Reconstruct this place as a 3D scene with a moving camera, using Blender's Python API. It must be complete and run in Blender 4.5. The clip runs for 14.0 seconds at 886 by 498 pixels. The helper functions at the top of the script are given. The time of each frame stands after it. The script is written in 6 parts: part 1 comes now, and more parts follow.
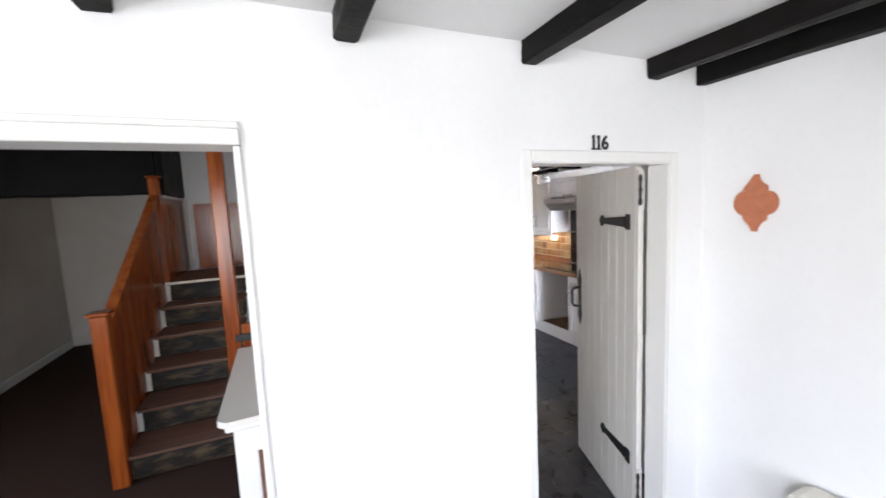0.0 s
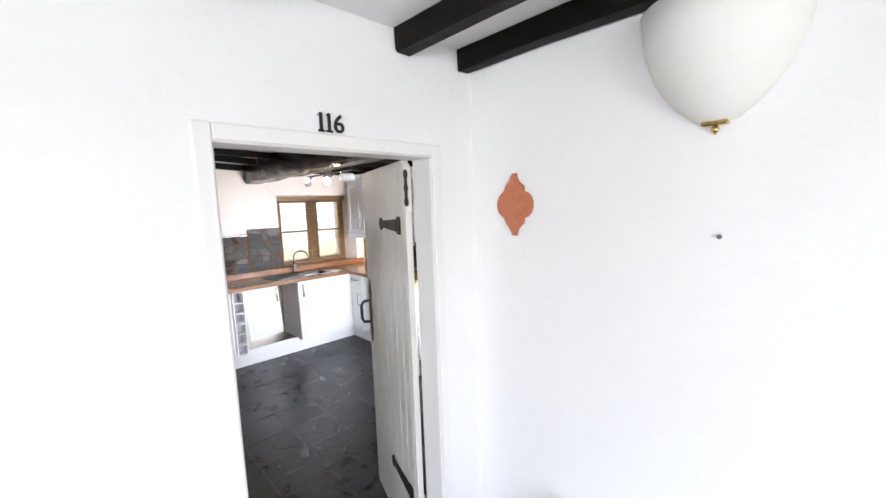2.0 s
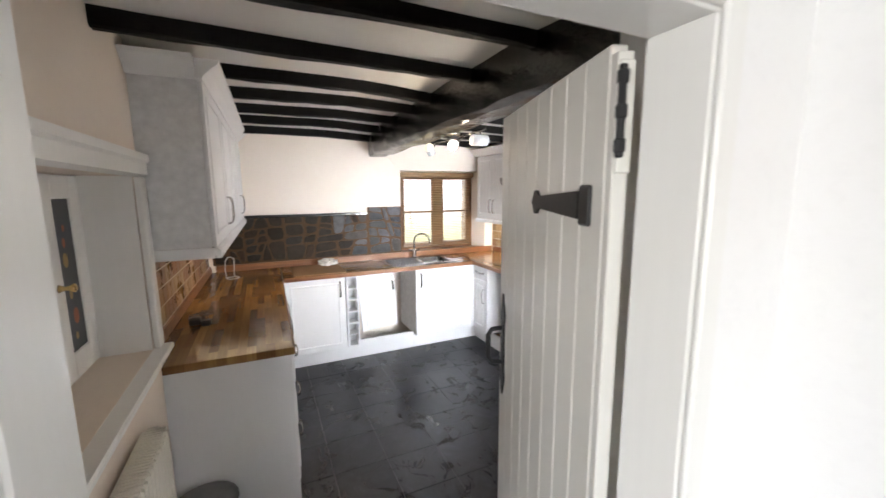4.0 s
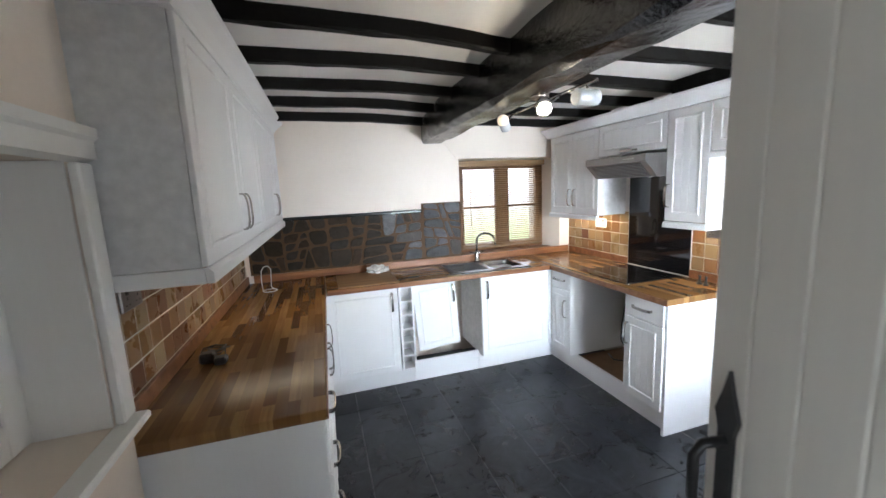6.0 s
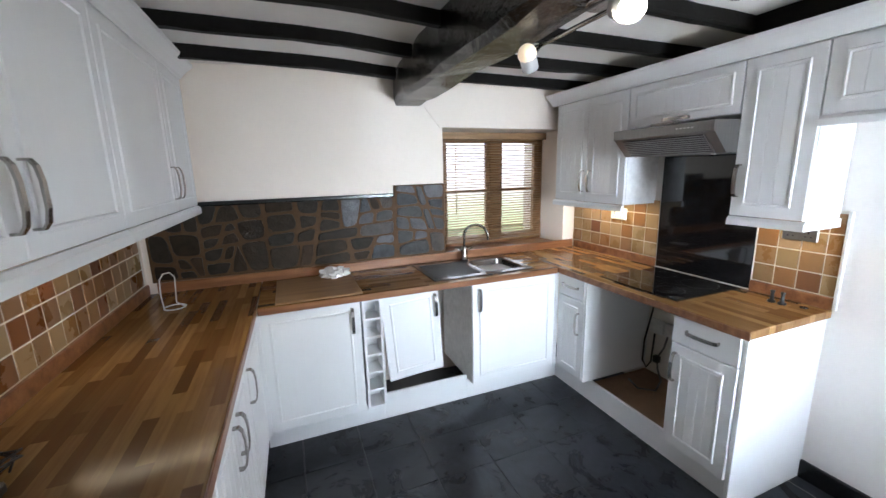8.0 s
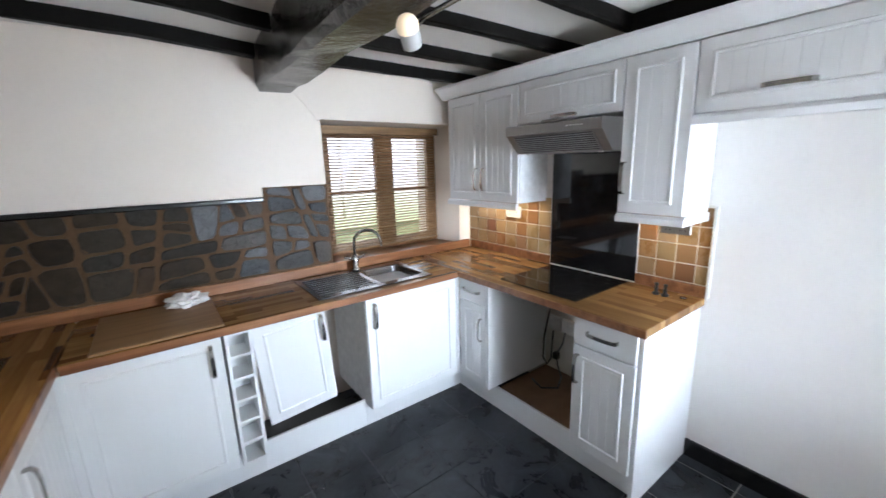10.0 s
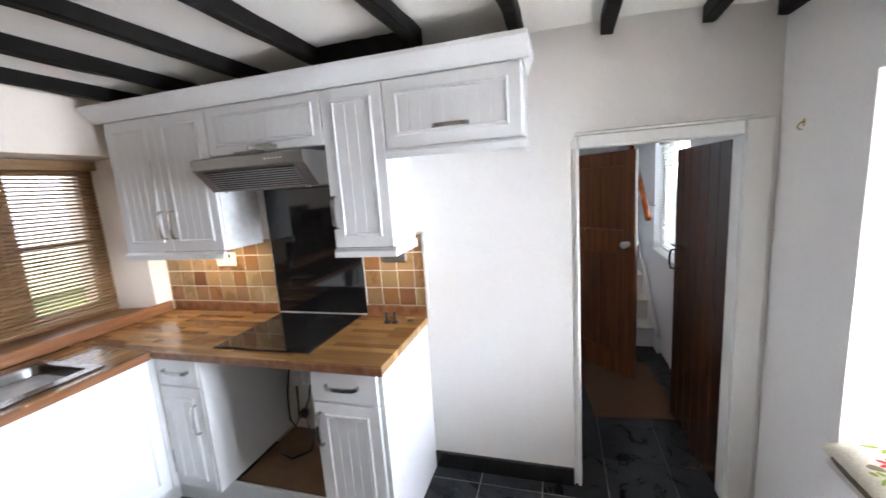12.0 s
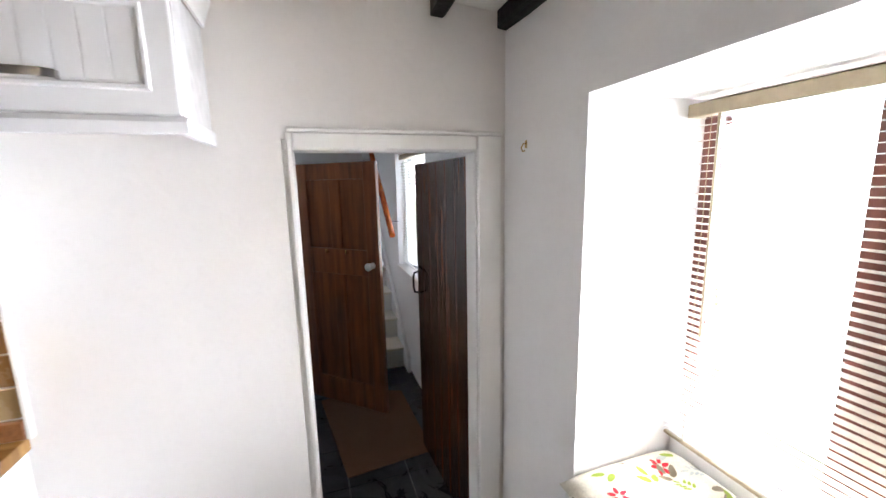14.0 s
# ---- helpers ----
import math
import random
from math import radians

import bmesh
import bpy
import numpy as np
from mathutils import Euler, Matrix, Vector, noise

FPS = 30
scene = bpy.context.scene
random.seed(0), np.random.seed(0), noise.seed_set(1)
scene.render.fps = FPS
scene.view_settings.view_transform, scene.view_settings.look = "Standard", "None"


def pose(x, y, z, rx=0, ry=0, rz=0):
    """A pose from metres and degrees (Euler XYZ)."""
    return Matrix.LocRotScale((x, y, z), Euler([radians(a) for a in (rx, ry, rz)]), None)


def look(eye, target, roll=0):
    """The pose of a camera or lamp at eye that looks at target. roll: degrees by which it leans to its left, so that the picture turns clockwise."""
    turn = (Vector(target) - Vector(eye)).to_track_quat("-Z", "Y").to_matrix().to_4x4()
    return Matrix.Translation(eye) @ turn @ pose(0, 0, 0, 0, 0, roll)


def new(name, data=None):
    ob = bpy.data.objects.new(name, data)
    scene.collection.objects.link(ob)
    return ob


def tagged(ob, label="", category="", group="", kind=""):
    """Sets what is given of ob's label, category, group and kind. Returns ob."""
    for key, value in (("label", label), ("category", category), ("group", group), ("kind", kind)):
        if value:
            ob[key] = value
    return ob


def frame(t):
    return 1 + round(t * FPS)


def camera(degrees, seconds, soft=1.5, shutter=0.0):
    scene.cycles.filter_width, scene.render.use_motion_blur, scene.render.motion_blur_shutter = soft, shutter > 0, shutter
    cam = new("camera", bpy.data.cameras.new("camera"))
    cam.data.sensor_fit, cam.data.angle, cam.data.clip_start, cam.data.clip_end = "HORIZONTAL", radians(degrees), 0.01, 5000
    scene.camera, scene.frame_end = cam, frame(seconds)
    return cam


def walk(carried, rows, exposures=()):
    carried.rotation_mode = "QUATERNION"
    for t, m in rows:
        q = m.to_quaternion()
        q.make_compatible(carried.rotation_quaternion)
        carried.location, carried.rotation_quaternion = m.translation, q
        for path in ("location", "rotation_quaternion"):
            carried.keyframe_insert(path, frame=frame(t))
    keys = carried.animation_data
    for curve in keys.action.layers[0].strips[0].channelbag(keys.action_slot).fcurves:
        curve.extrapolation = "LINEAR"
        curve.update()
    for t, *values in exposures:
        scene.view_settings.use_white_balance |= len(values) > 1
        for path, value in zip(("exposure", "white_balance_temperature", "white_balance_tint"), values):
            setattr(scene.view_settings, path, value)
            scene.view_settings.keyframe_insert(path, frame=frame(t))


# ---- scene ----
cam = camera(97.6, 14.0, shutter=0.3)
SKY, P_SEAT, P_SEATFILL, P_LIV, P_LIVW, P_HALL, P_STAIR = 0.15, 13.5, 11, 14.5, 15.5, 5.2, 3.4
EXPOSURES = [(0.0, 2.66, 6350, 17), (2.0, 2.64, 6350, 17), (3.4, 2.52, 6400, 16), (4.0, 2.72, 6600, 15), (6.5, 2.34, 5950, 10), (7.0, 2.28, 5950, 10), (10.0, 2.24, 5850, 10), (11.5, 2.38, 6050, 12), (14.0, 2.44, 6450, 16)]
PATH = [
    (0, (0.422, 0.092, 1.758), (1.194, 1.925, 1.546), -2.6),
    (0.5, (0.536, 0.082, 1.72), (1.586, 1.773, 1.533), -2.3),
    (1, (0.689, 0.064, 1.731), (1.934, 1.615, 1.521), -1.8),
    (1.5, (0.869, 0.114, 1.736), (2.227, 1.565, 1.513), -2.0),
    (2, (1.042, 0.187, 1.731), (2.407, 1.629, 1.499), -2.0),
    (2.5, (1.18, 0.333, 1.705), (2.495, 1.82, 1.461), -2.3),
    (3, (1.317, 0.567, 1.699), (2.549, 2.121, 1.44), -1.9),
    (3.5, (1.399, 0.754, 1.679), (2.463, 2.426, 1.412), -1.2),
    (4, (1.501, 0.981, 1.672), (2.332, 2.776, 1.376), -0.4),
    (4.2, (1.525, 1.046, 1.669), (2.254, 2.884, 1.363), -0.6),
    (6.3, (1.664, 1.836, 1.62), (2.253, 3.722, 1.314), -2.6),
    (6.5, (1.688, 1.954, 1.615), (2.314, 3.827, 1.302), -2.4),
    (7, (1.727, 2.187, 1.61), (2.415, 4.03, 1.25), -1.8),
    (9.5, (1.993, 2.671, 1.592), (2.845, 4.427, 1.154), -1.2),
    (10, (2.011, 2.708, 1.608), (3.173, 4.278, 1.18), -1.7),
    (10.5, (2.044, 2.751, 1.617), (3.455, 4.106, 1.2), -2.5),
    (11, (2.065, 2.77, 1.612), (3.702, 3.854, 1.232), -2.8),
    (11.5, (2.128, 2.723, 1.636), (3.878, 3.613, 1.262), -3.7),
    (12, (2.255, 2.726, 1.613), (4.145, 3.293, 1.284), -4.0),
    (12.5, (2.382, 2.714, 1.603), (4.346, 2.909, 1.281), -4.2),
    (13, (2.509, 2.647, 1.623), (4.473, 2.482, 1.283), -3.7),
    (13.5, (2.618, 2.62, 1.618), (4.538, 2.176, 1.274), -3.0),
    (14, (2.803, 2.58, 1.616), (4.673, 1.957, 1.281), -1.2),
]
walk(cam, [(t, look(eye, target, roll)) for t, eye, target, roll in PATH], EXPOSURES)

# ---- world and light ----
world = bpy.data.worlds.new("sky")
scene.world = world
world.use_nodes = True
wt = world.node_tree
sky = wt.nodes.new("ShaderNodeTexSky")
sky.sky_type = "NISHITA"
sky.sun_disc = False
sky.sun_elevation = radians(38)
sky.sun_rotation = radians(80)
wt.links.new(sky.outputs["Color"], wt.nodes["Background"].inputs["Color"])
wt.nodes["Background"].inputs["Strength"].default_value = SKY

sun = new("sun", bpy.data.lights.new("sun", "SUN"))
sun.data.energy, sun.data.angle, sun.data.color = 5.0, radians(2), (1.0, 0.96, 0.9)
sun.matrix_world = look((0, 0, 20), (-8, -0.6, 12))


def window_light(name, eye, target, w, h, power, color=(0.78, 0.89, 1.0), spread=180):
    ob = new(name, bpy.data.lights.new(name, "AREA"))
    d = ob.data
    d.shape, d.size, d.size_y, d.energy, d.color = "RECTANGLE", w, h, power, color
    d.spread = radians(spread)
    ob.matrix_world = look(eye, target)
    return ob


# daylight that enters by each window opening
window_light("seat_window_daylight", (3.37, 1.27, 1.30), (3.32, 3.0, 1.0), 0.72, 1.05, P_SEAT, spread=115)
# warm fill lamp added in the same opening, aimed up to brighten the ceiling
window_light("seat_window_ground_light", (3.37, 1.275, 1.10), (3.20, 3.0, 2.3), 0.72, 0.9, P_SEATFILL, (1.0, 0.97, 0.92), 140)
window_light("living_window_daylight", (-0.4, -2.92, 1.35), (0.9, 1.0, 1.2), 2.5, 1.3, P_LIV, (0.95, 0.97, 1.0))
window_light("living_side_daylight", (-2.52, -1.2, 1.35), (2.3, 0.4, 1.2), 1.6, 1.3, P_LIVW, (0.95, 0.97, 1.0))
# lamp added at an unseen west opening to brighten the stair room
window_light("stair_room_daylight", (-2.52, 2.7, 1.4), (0.0, 4.2, 1.0), 0.9, 0.95, P_STAIR)
window_light("sink_window_daylight", (3.5, 6.25, 2.45), (3.5, 5.1, 1.15), 1.3, 0.8, 8)
window_light("hall_window_daylight", (5.75, 1.70, 1.4), (5.75, 3.0, 1.2), 0.8, 0.9, P_HALL)


def bulb_light(name, x, y, z, power, color, radius):
    ob = new(name, bpy.data.lights.new(name, "POINT"))
    ob.data.energy, ob.data.color, ob.data.shadow_soft_size = power, color, radius
    ob.location = (x, y, z)


def strip_light(name, eye, target, w, h, power):
    return window_light(name, eye, target, w, h, power, (1.0, 0.78, 0.5))


bulb_light("spot_bulb_light", 2.60, 3.27, 1.93, 0.6, (1.0, 0.82, 0.6), 0.03)
strip_light("under_cabinet_glow_west", (1.10, 4.2, 1.372), (1.08, 4.2, 0.9), 0.04, 1.9, 0.5)
strip_light("under_cabinet_glow_east", (4.05, 4.75, 1.335), (4.05, 4.75, 0.9), 0.04, 0.6, 0.5)
strip_light("under_cabinet_glow_end", (4.05, 3.6, 1.335), (4.05, 3.6, 0.9), 0.04, 0.26, 0.2)


# ---- materials ----
def mat(name, rough=0.5, metal=0.0, spec=0.5):
    m = bpy.data.materials.new(name)
    m.use_nodes = True
    b = m.node_tree.nodes["Principled BSDF"]
    b.inputs["Roughness"].default_value = rough
    b.inputs["Metallic"].default_value = metal
    b.inputs["Specular IOR Level"].default_value = spec
    return m, m.node_tree, b


def node(nt, kind, **values):
    n = nt.nodes.new(kind)
    for k, v in values.items():
        n.inputs[k].default_value = v
    return n


def coords(nt, scale=(1, 1, 1), rot=(0, 0, 0), world_space=True):
    """Real-size coordinates: world position for the setting, object space for things."""
    mp = node(nt, "ShaderNodeMapping", Scale=scale, Rotation=rot)
    if world_space:
        g = nt.nodes.new("ShaderNodeNewGeometry")
        nt.links.new(g.outputs["Position"], mp.inputs["Vector"])
    else:
        g = nt.nodes.new("ShaderNodeTexCoord")
        nt.links.new(g.outputs["Object"], mp.inputs["Vector"])
    return mp.outputs["Vector"]


def ramp(nt, fac, stops):
    r = nt.nodes.new("ShaderNodeValToRGB")
    e = r.color_ramp.elements
    while len(e) < len(stops):
        e.new(0.5)
    for el, (p, c) in zip(e, stops):
        el.position, el.color = p, (*c, 1)
    nt.links.new(fac, r.inputs["Fac"])
    return r.outputs["Color"]


def mix(nt, a, b, fac, mode="MIX"):
    n = nt.nodes.new("ShaderNodeMix")
    n.data_type, n.blend_type = "RGBA", mode
    for sock, v in ((n.inputs[6], a), (n.inputs[7], b), (n.inputs[0], fac)):
        if hasattr(v, "links"):
            nt.links.new(v, sock)
        else:
            sock.default_value = (*v, 1) if isinstance(v, tuple) else v
    return n.outputs[2]


def bump(nt, b, height, strength=0.3, dist=0.002):
    n = node(nt, "ShaderNodeBump", Strength=strength, Distance=dist)
    nt.links.new(height, n.inputs["Height"])
    nt.links.new(n.outputs["Normal"], b.inputs["Normal"])


def noise_fac(nt, vec, scale, detail=4.0, rough=0.55):
    n = node(nt, "ShaderNodeTexNoise", Scale=scale, Detail=detail, Roughness=rough)
    nt.links.new(vec, n.inputs["Vector"])
    return n.outputs["Fac"]


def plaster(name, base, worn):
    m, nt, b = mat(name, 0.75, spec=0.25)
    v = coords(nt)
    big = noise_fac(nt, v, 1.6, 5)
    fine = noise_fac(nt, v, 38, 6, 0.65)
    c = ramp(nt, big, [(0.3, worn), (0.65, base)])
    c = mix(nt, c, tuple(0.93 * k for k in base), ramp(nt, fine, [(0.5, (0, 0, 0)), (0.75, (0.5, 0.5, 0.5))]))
    nt.links.new(c, b.inputs["Base Color"])
    h = mix(nt, noise_fac(nt, v, 5, 3), fine, 0.35)
    bump(nt, b, h, 0.35, 0.012)
    return m


def paint(name, base, rough=0.4, streak=(60, 60, 3), dirt=0.5, grain=0.3):
    """Gloss or satin paint with a faint brushed grain and slight dirt."""
    m, nt, b = mat(name, rough, spec=0.4)
    v = coords(nt, streak)
    g = noise_fac(nt, v, 1.0, 4)
    d = noise_fac(nt, coords(nt), 4, 6)
    c = mix(nt, base, tuple(0.92 * k for k in base), ramp(nt, g, [(0.4, (0, 0, 0)), (0.8, (grain,) * 3)]))
    c = mix(nt, c, tuple(0.88 * k for k in base), ramp(nt, d, [(0.55, (0, 0, 0)), (0.8, (dirt,) * 3)]))
    nt.links.new(c, b.inputs["Base Color"])
    bump(nt, b, g, 0.06, 0.001)
    return m


def wood(name, dark, mid, light, axis="x", rough=0.4, size=1.0, world_space=True):
    m, nt, b = mat(name, rough, spec=0.4)
    long = {"x": (1.2, 16, 16), "y": (16, 1.2, 16), "z": (16, 16, 1.2)}[axis]
    v = coords(nt, tuple(k * size for k in long), world_space=world_space)
    rnd = nt.nodes.new("ShaderNodeObjectInfo").outputs["Random"]
    off = nt.nodes.new("ShaderNodeVectorMath")
    off.operation = "ADD"
    nt.links.new(v, off.inputs[0])
    sc = nt.nodes.new("ShaderNodeMath")
    sc.operation = "MULTIPLY"
    sc.inputs[1].default_value = 37.0
    nt.links.new(rnd, sc.inputs[0])
    nt.links.new(sc.outputs[0], off.inputs[1])
    g = noise_fac(nt, off.outputs[0], 1.3, 7, 0.6)
    c = ramp(nt, g, [(0.3, dark), (0.5, mid), (0.72, light)])
    fine = noise_fac(nt, off.outputs[0], 9, 3)
    c = mix(nt, c, dark, ramp(nt, fine, [(0.5, (0, 0, 0)), (0.85, (0.5, 0.5, 0.5))]))
    tone = ramp(nt, rnd, [(0.0, (0.82, 0.82, 0.82)), (1.0, (1.0, 1.0, 1.0))])
    c = mix(nt, c, tone, 1.0, "MULTIPLY")
    nt.links.new(c, b.inputs["Base Color"])
    bump(nt, b, g, 0.2, 0.002)
    return m


def staves(name, axis):
    """Oiled block worktop: narrow staves glued side by side, each of its own tone."""
    m, nt, b = mat(name, 0.28, spec=0.35)
    v = coords(nt, rot=(0, 0, radians(90) if axis == "y" else 0))
    br = node(nt, "ShaderNodeTexBrick", Scale=1.0)
    br.offset, br.offset_frequency = 0.37, 2
    br.inputs["Color1"].default_value = (0, 0, 0, 1)
    br.inputs["Color2"].default_value = (1, 1, 1, 1)
    br.inputs["Mortar Size"].default_value = 0.0
    br.inputs["Brick Width"].default_value = 0.34
    br.inputs["Row Height"].default_value = 0.042
    nt.links.new(v, br.inputs["Vector"])
    tone = ramp(nt, br.outputs["Color"], [(0.0, (0.105, 0.050, 0.019)), (0.25, (0.180, 0.092, 0.032)), (0.5, (0.250, 0.140, 0.050)), (0.78, (0.325, 0.192, 0.072)), (1.0, (0.200, 0.098, 0.034))])
    gv = coords(nt, (60, 4, 4) if axis == "y" else (4, 60, 4))
    g = noise_fac(nt, gv, 1.0, 6, 0.6)
    c = mix(nt, tone, (0.12, 0.045, 0.018), ramp(nt, g, [(0.42, (0, 0, 0)), (0.8, (0.6, 0.6, 0.6))]))
    nt.links.new(c, b.inputs["Base Color"])
    rr = ramp(nt, noise_fac(nt, coords(nt), 6, 5), [(0.3, (0.12, 0.12, 0.12)), (0.8, (0.27, 0.27, 0.27))])
    nt.links.new(rr, b.inputs["Roughness"])
    bump(nt, b, g, 0.05, 0.001)
    return m


def varied(name, stops, rough, scale, bump_strength=0.3, dist=0.003, spec=0.5, detail=6, mottle=0.8):
    """Each piece takes a tone of its own by its random number, with mottling on it."""
    m, nt, b = mat(name, rough, spec=spec)
    rnd = nt.nodes.new("ShaderNodeObjectInfo").outputs["Random"]
    c = ramp(nt, rnd, stops)
    v = coords(nt)
    n1 = noise_fac(nt, v, scale, detail, 0.62)
    n2 = noise_fac(nt, v, scale * 5, 4)
    c = mix(nt, c, ramp(nt, n1, [(0.25, (0.45, 0.45, 0.45)), (0.5, (1, 1, 1)), (0.8, (1.5, 1.5, 1.5))]), mottle, "MULTIPLY")
    nt.links.new(c, b.inputs["Base Color"])
    bump(nt, b, mix(nt, n1, n2, 0.4), bump_strength, dist)
    rr = ramp(nt, n1, [(0.2, (rough * 0.7,) * 3), (0.8, (min(1, rough * 1.4),) * 3)])
    nt.links.new(rr, b.inputs["Roughness"])
    return m


def metal(name, base, rough):
    m, nt, b = mat(name, rough, 1.0)
    g = noise_fac(nt, coords(nt, (300, 300, 12)), 1, 3)
    nt.links.new(ramp(nt, g, [(0.3, tuple(0.85 * k for k in base)), (0.7, base)]), b.inputs["Base Color"])
    return m


def plain(name, base, rough=0.5, spec=0.5, spot=25):
    m, nt, b = mat(name, rough, spec=spec)
    g = noise_fac(nt, coords(nt), spot, 5)
    nt.links.new(ramp(nt, g, [(0.3, tuple(0.8 * k for k in base)), (0.7, base)]), b.inputs["Base Color"])
    bump(nt, b, g, 0.15, 0.002)
    return m


def glow(name, color, strength):
    m, nt, b = mat(name, 0.3)
    b.inputs["Base Color"].default_value = (*color, 1)
    b.inputs["Emission Color"].default_value = (*color, 1)
    b.inputs["Emission Strength"].default_value = strength
    return m


WALL = plaster("cream_plaster", (0.81, 0.72, 0.635), (0.78, 0.69, 0.595))
EASTWALL = plaster("off_white_plaster", (0.78, 0.755, 0.725), (0.75, 0.72, 0.685))
WHITEWALL = plaster("white_plaster", (0.86, 0.855, 0.845), (0.82, 0.81, 0.80))
CEIL = plaster("ceiling_plaster", (0.84, 0.82, 0.78), (0.79, 0.765, 0.72))
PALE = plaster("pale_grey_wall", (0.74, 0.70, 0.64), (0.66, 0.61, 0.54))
GLOSS = paint("white_gloss_paint", (0.83, 0.82, 0.79), 0.32, (60, 60, 3), 0.25)
CABINET = paint("white_foil", (0.75, 0.75, 0.75), 0.38, (90, 90, 2.5), 0.12, 0.2)
CARCASS = plain("white_carcass_board", (0.72, 0.72, 0.72), 0.45)
LEAFPAINT = paint("cream_door_paint", (0.76, 0.74, 0.69), 0.3, (60, 60, 3), 0.2)
RADPAINT = paint("radiator_enamel", (0.80, 0.77, 0.68), 0.35)
BEAM = varied("black_beam", [(0, (0.006, 0.0055, 0.005)), (1, (0.009, 0.008, 0.007))], 0.5, 9, 0.4, 0.010, 0.10)
BIGBEAM = varied("black_oak_beam", [(0, (0.009, 0.008, 0.007)), (1, (0.010, 0.009, 0.008))], 0.2, 9, 0.35, 0.02, 1.0)
TOP_Y = staves("block_worktop_along", "y")
TOP_X = staves("block_worktop_across", "x")
EDGE = wood("worktop_edge", (0.13, 0.05, 0.02), (0.24, 0.10, 0.04), (0.33, 0.16, 0.07), "x", 0.35)
SLATE, _nt, _b = mat("black_slate_tile", 0.34, spec=0.36)
_v = coords(_nt)
_warp = node(_nt, "ShaderNodeTexNoise", Scale=5.0, Detail=9.0, Roughness=0.66, Distortion=1.6)
_nt.links.new(_v, _warp.inputs["Vector"])
_vein = node(_nt, "ShaderNodeTexNoise", Scale=16.0, Detail=8.0, Roughness=0.75, Distortion=3.0)
_nt.links.new(_v, _vein.inputs["Vector"])
_rnd = _nt.nodes.new("ShaderNodeObjectInfo").outputs["Random"]
_base = ramp(_nt, _rnd, [(0.0, (0.004, 0.005, 0.007)), (0.5, (0.007, 0.008, 0.011)), (1.0, (0.011, 0.012, 0.016))])
_c = mix(_nt, _base, (0.070, 0.075, 0.086), ramp(_nt, _warp.outputs["Fac"], [(0.32, (0, 0, 0)), (0.56, (0.30, 0.30, 0.30)), (0.80, (0.75, 0.75, 0.75))]))
_c = mix(_nt, _c, (0.20, 0.19, 0.18), ramp(_nt, _vein.outputs["Fac"], [(0.485, (0, 0, 0)), (0.5, (0.05, 0.05, 0.05)), (0.515, (0, 0, 0))]))
_nt.links.new(_c, _b.inputs["Base Color"])
_nt.links.new(ramp(_nt, _warp.outputs["Fac"], [(0.3, (0.22, 0.22, 0.22)), (0.7, (0.40, 0.40, 0.40))]), _b.inputs["Roughness"])
bump(_nt, _b, _warp.outputs["Fac"], 0.08, 0.002)
GROUT_D = plain("dark_floor_grout", (0.085, 0.085, 0.087), 0.8)
GROUT_L = plain("pale_floor_grout", (0.33, 0.31, 0.28), 0.85)
TILE = varied("glazed_terracotta_tile", [(0.0, (0.13, 0.045, 0.018)), (0.12, (0.25, 0.125, 0.045)), (0.26, (0.34, 0.25, 0.13)), (0.38, (0.28, 0.15, 0.055)), (0.5, (0.19, 0.068, 0.026)), (0.62, (0.37, 0.285, 0.16)), (0.75, (0.31, 0.175, 0.066)), (0.88, (0.16, 0.065, 0.027)), (1.0, (0.29, 0.20, 0.092))], 0.28, 6, 0.14, 0.001, mottle=0.3)
TILEGROUT = plain("tile_grout", (0.78, 0.74, 0.66), 0.85)
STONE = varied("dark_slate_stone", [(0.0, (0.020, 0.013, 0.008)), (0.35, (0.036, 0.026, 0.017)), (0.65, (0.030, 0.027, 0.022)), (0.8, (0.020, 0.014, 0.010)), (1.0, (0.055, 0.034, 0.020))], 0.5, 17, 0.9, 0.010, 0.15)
# paler copy of the slate, the window's bluish sheen put into its colour
SHEENSTONE = varied("blue_grey_sheen_stone", [(0.0, (0.030, 0.032, 0.036)), (0.3, (0.055, 0.058, 0.064)), (0.5, (0.13, 0.13, 0.132)), (0.65, (0.034, 0.033, 0.033)), (0.8, (0.085, 0.085, 0.087)), (1.0, (0.050, 0.036, 0.026))], 0.4, 13, 1.0, 0.016, 0.3)
MORTAR = plain("sandy_mortar", (0.105, 0.060, 0.031), 0.9, 0.2, 60)
CHROME = metal("brushed_nickel", (0.42, 0.40, 0.38), 0.22)
STEEL = metal("stainless_steel", (0.20, 0.19, 0.18), 0.24)
BRASS = metal("brass", (0.72, 0.52, 0.22), 0.25)
HOODSTEEL = metal("hood_steel", (0.30, 0.29, 0.28), 0.33)
IRON = plain("black_iron", (0.012, 0.012, 0.013), 0.45, 0.5, 60)
BLACKGLASS, _nt, _b = mat("black_glass", 0.06, spec=0.6)
_b.inputs["Base Color"].default_value = (0.006, 0.006, 0.007, 1)
BLACKSKIRT = plain("black_gloss_paint", (0.012, 0.012, 0.013), 0.22, 0.5, 40)
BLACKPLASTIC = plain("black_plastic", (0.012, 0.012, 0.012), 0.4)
GREYPLASTIC = plain("grey_plastic", (0.12, 0.12, 0.125), 0.45)
WHITEPLASTIC = plain("white_plastic", (0.78, 0.77, 0.74), 0.4)
TERRACOTTA = plain("terracotta", (0.56, 0.20, 0.105), 0.7, 0.3, 30)
PINE = wood("orange_pine", (0.16, 0.030, 0.006), (0.34, 0.075, 0.013), (0.44, 0.115, 0.022), "z", 0.2)
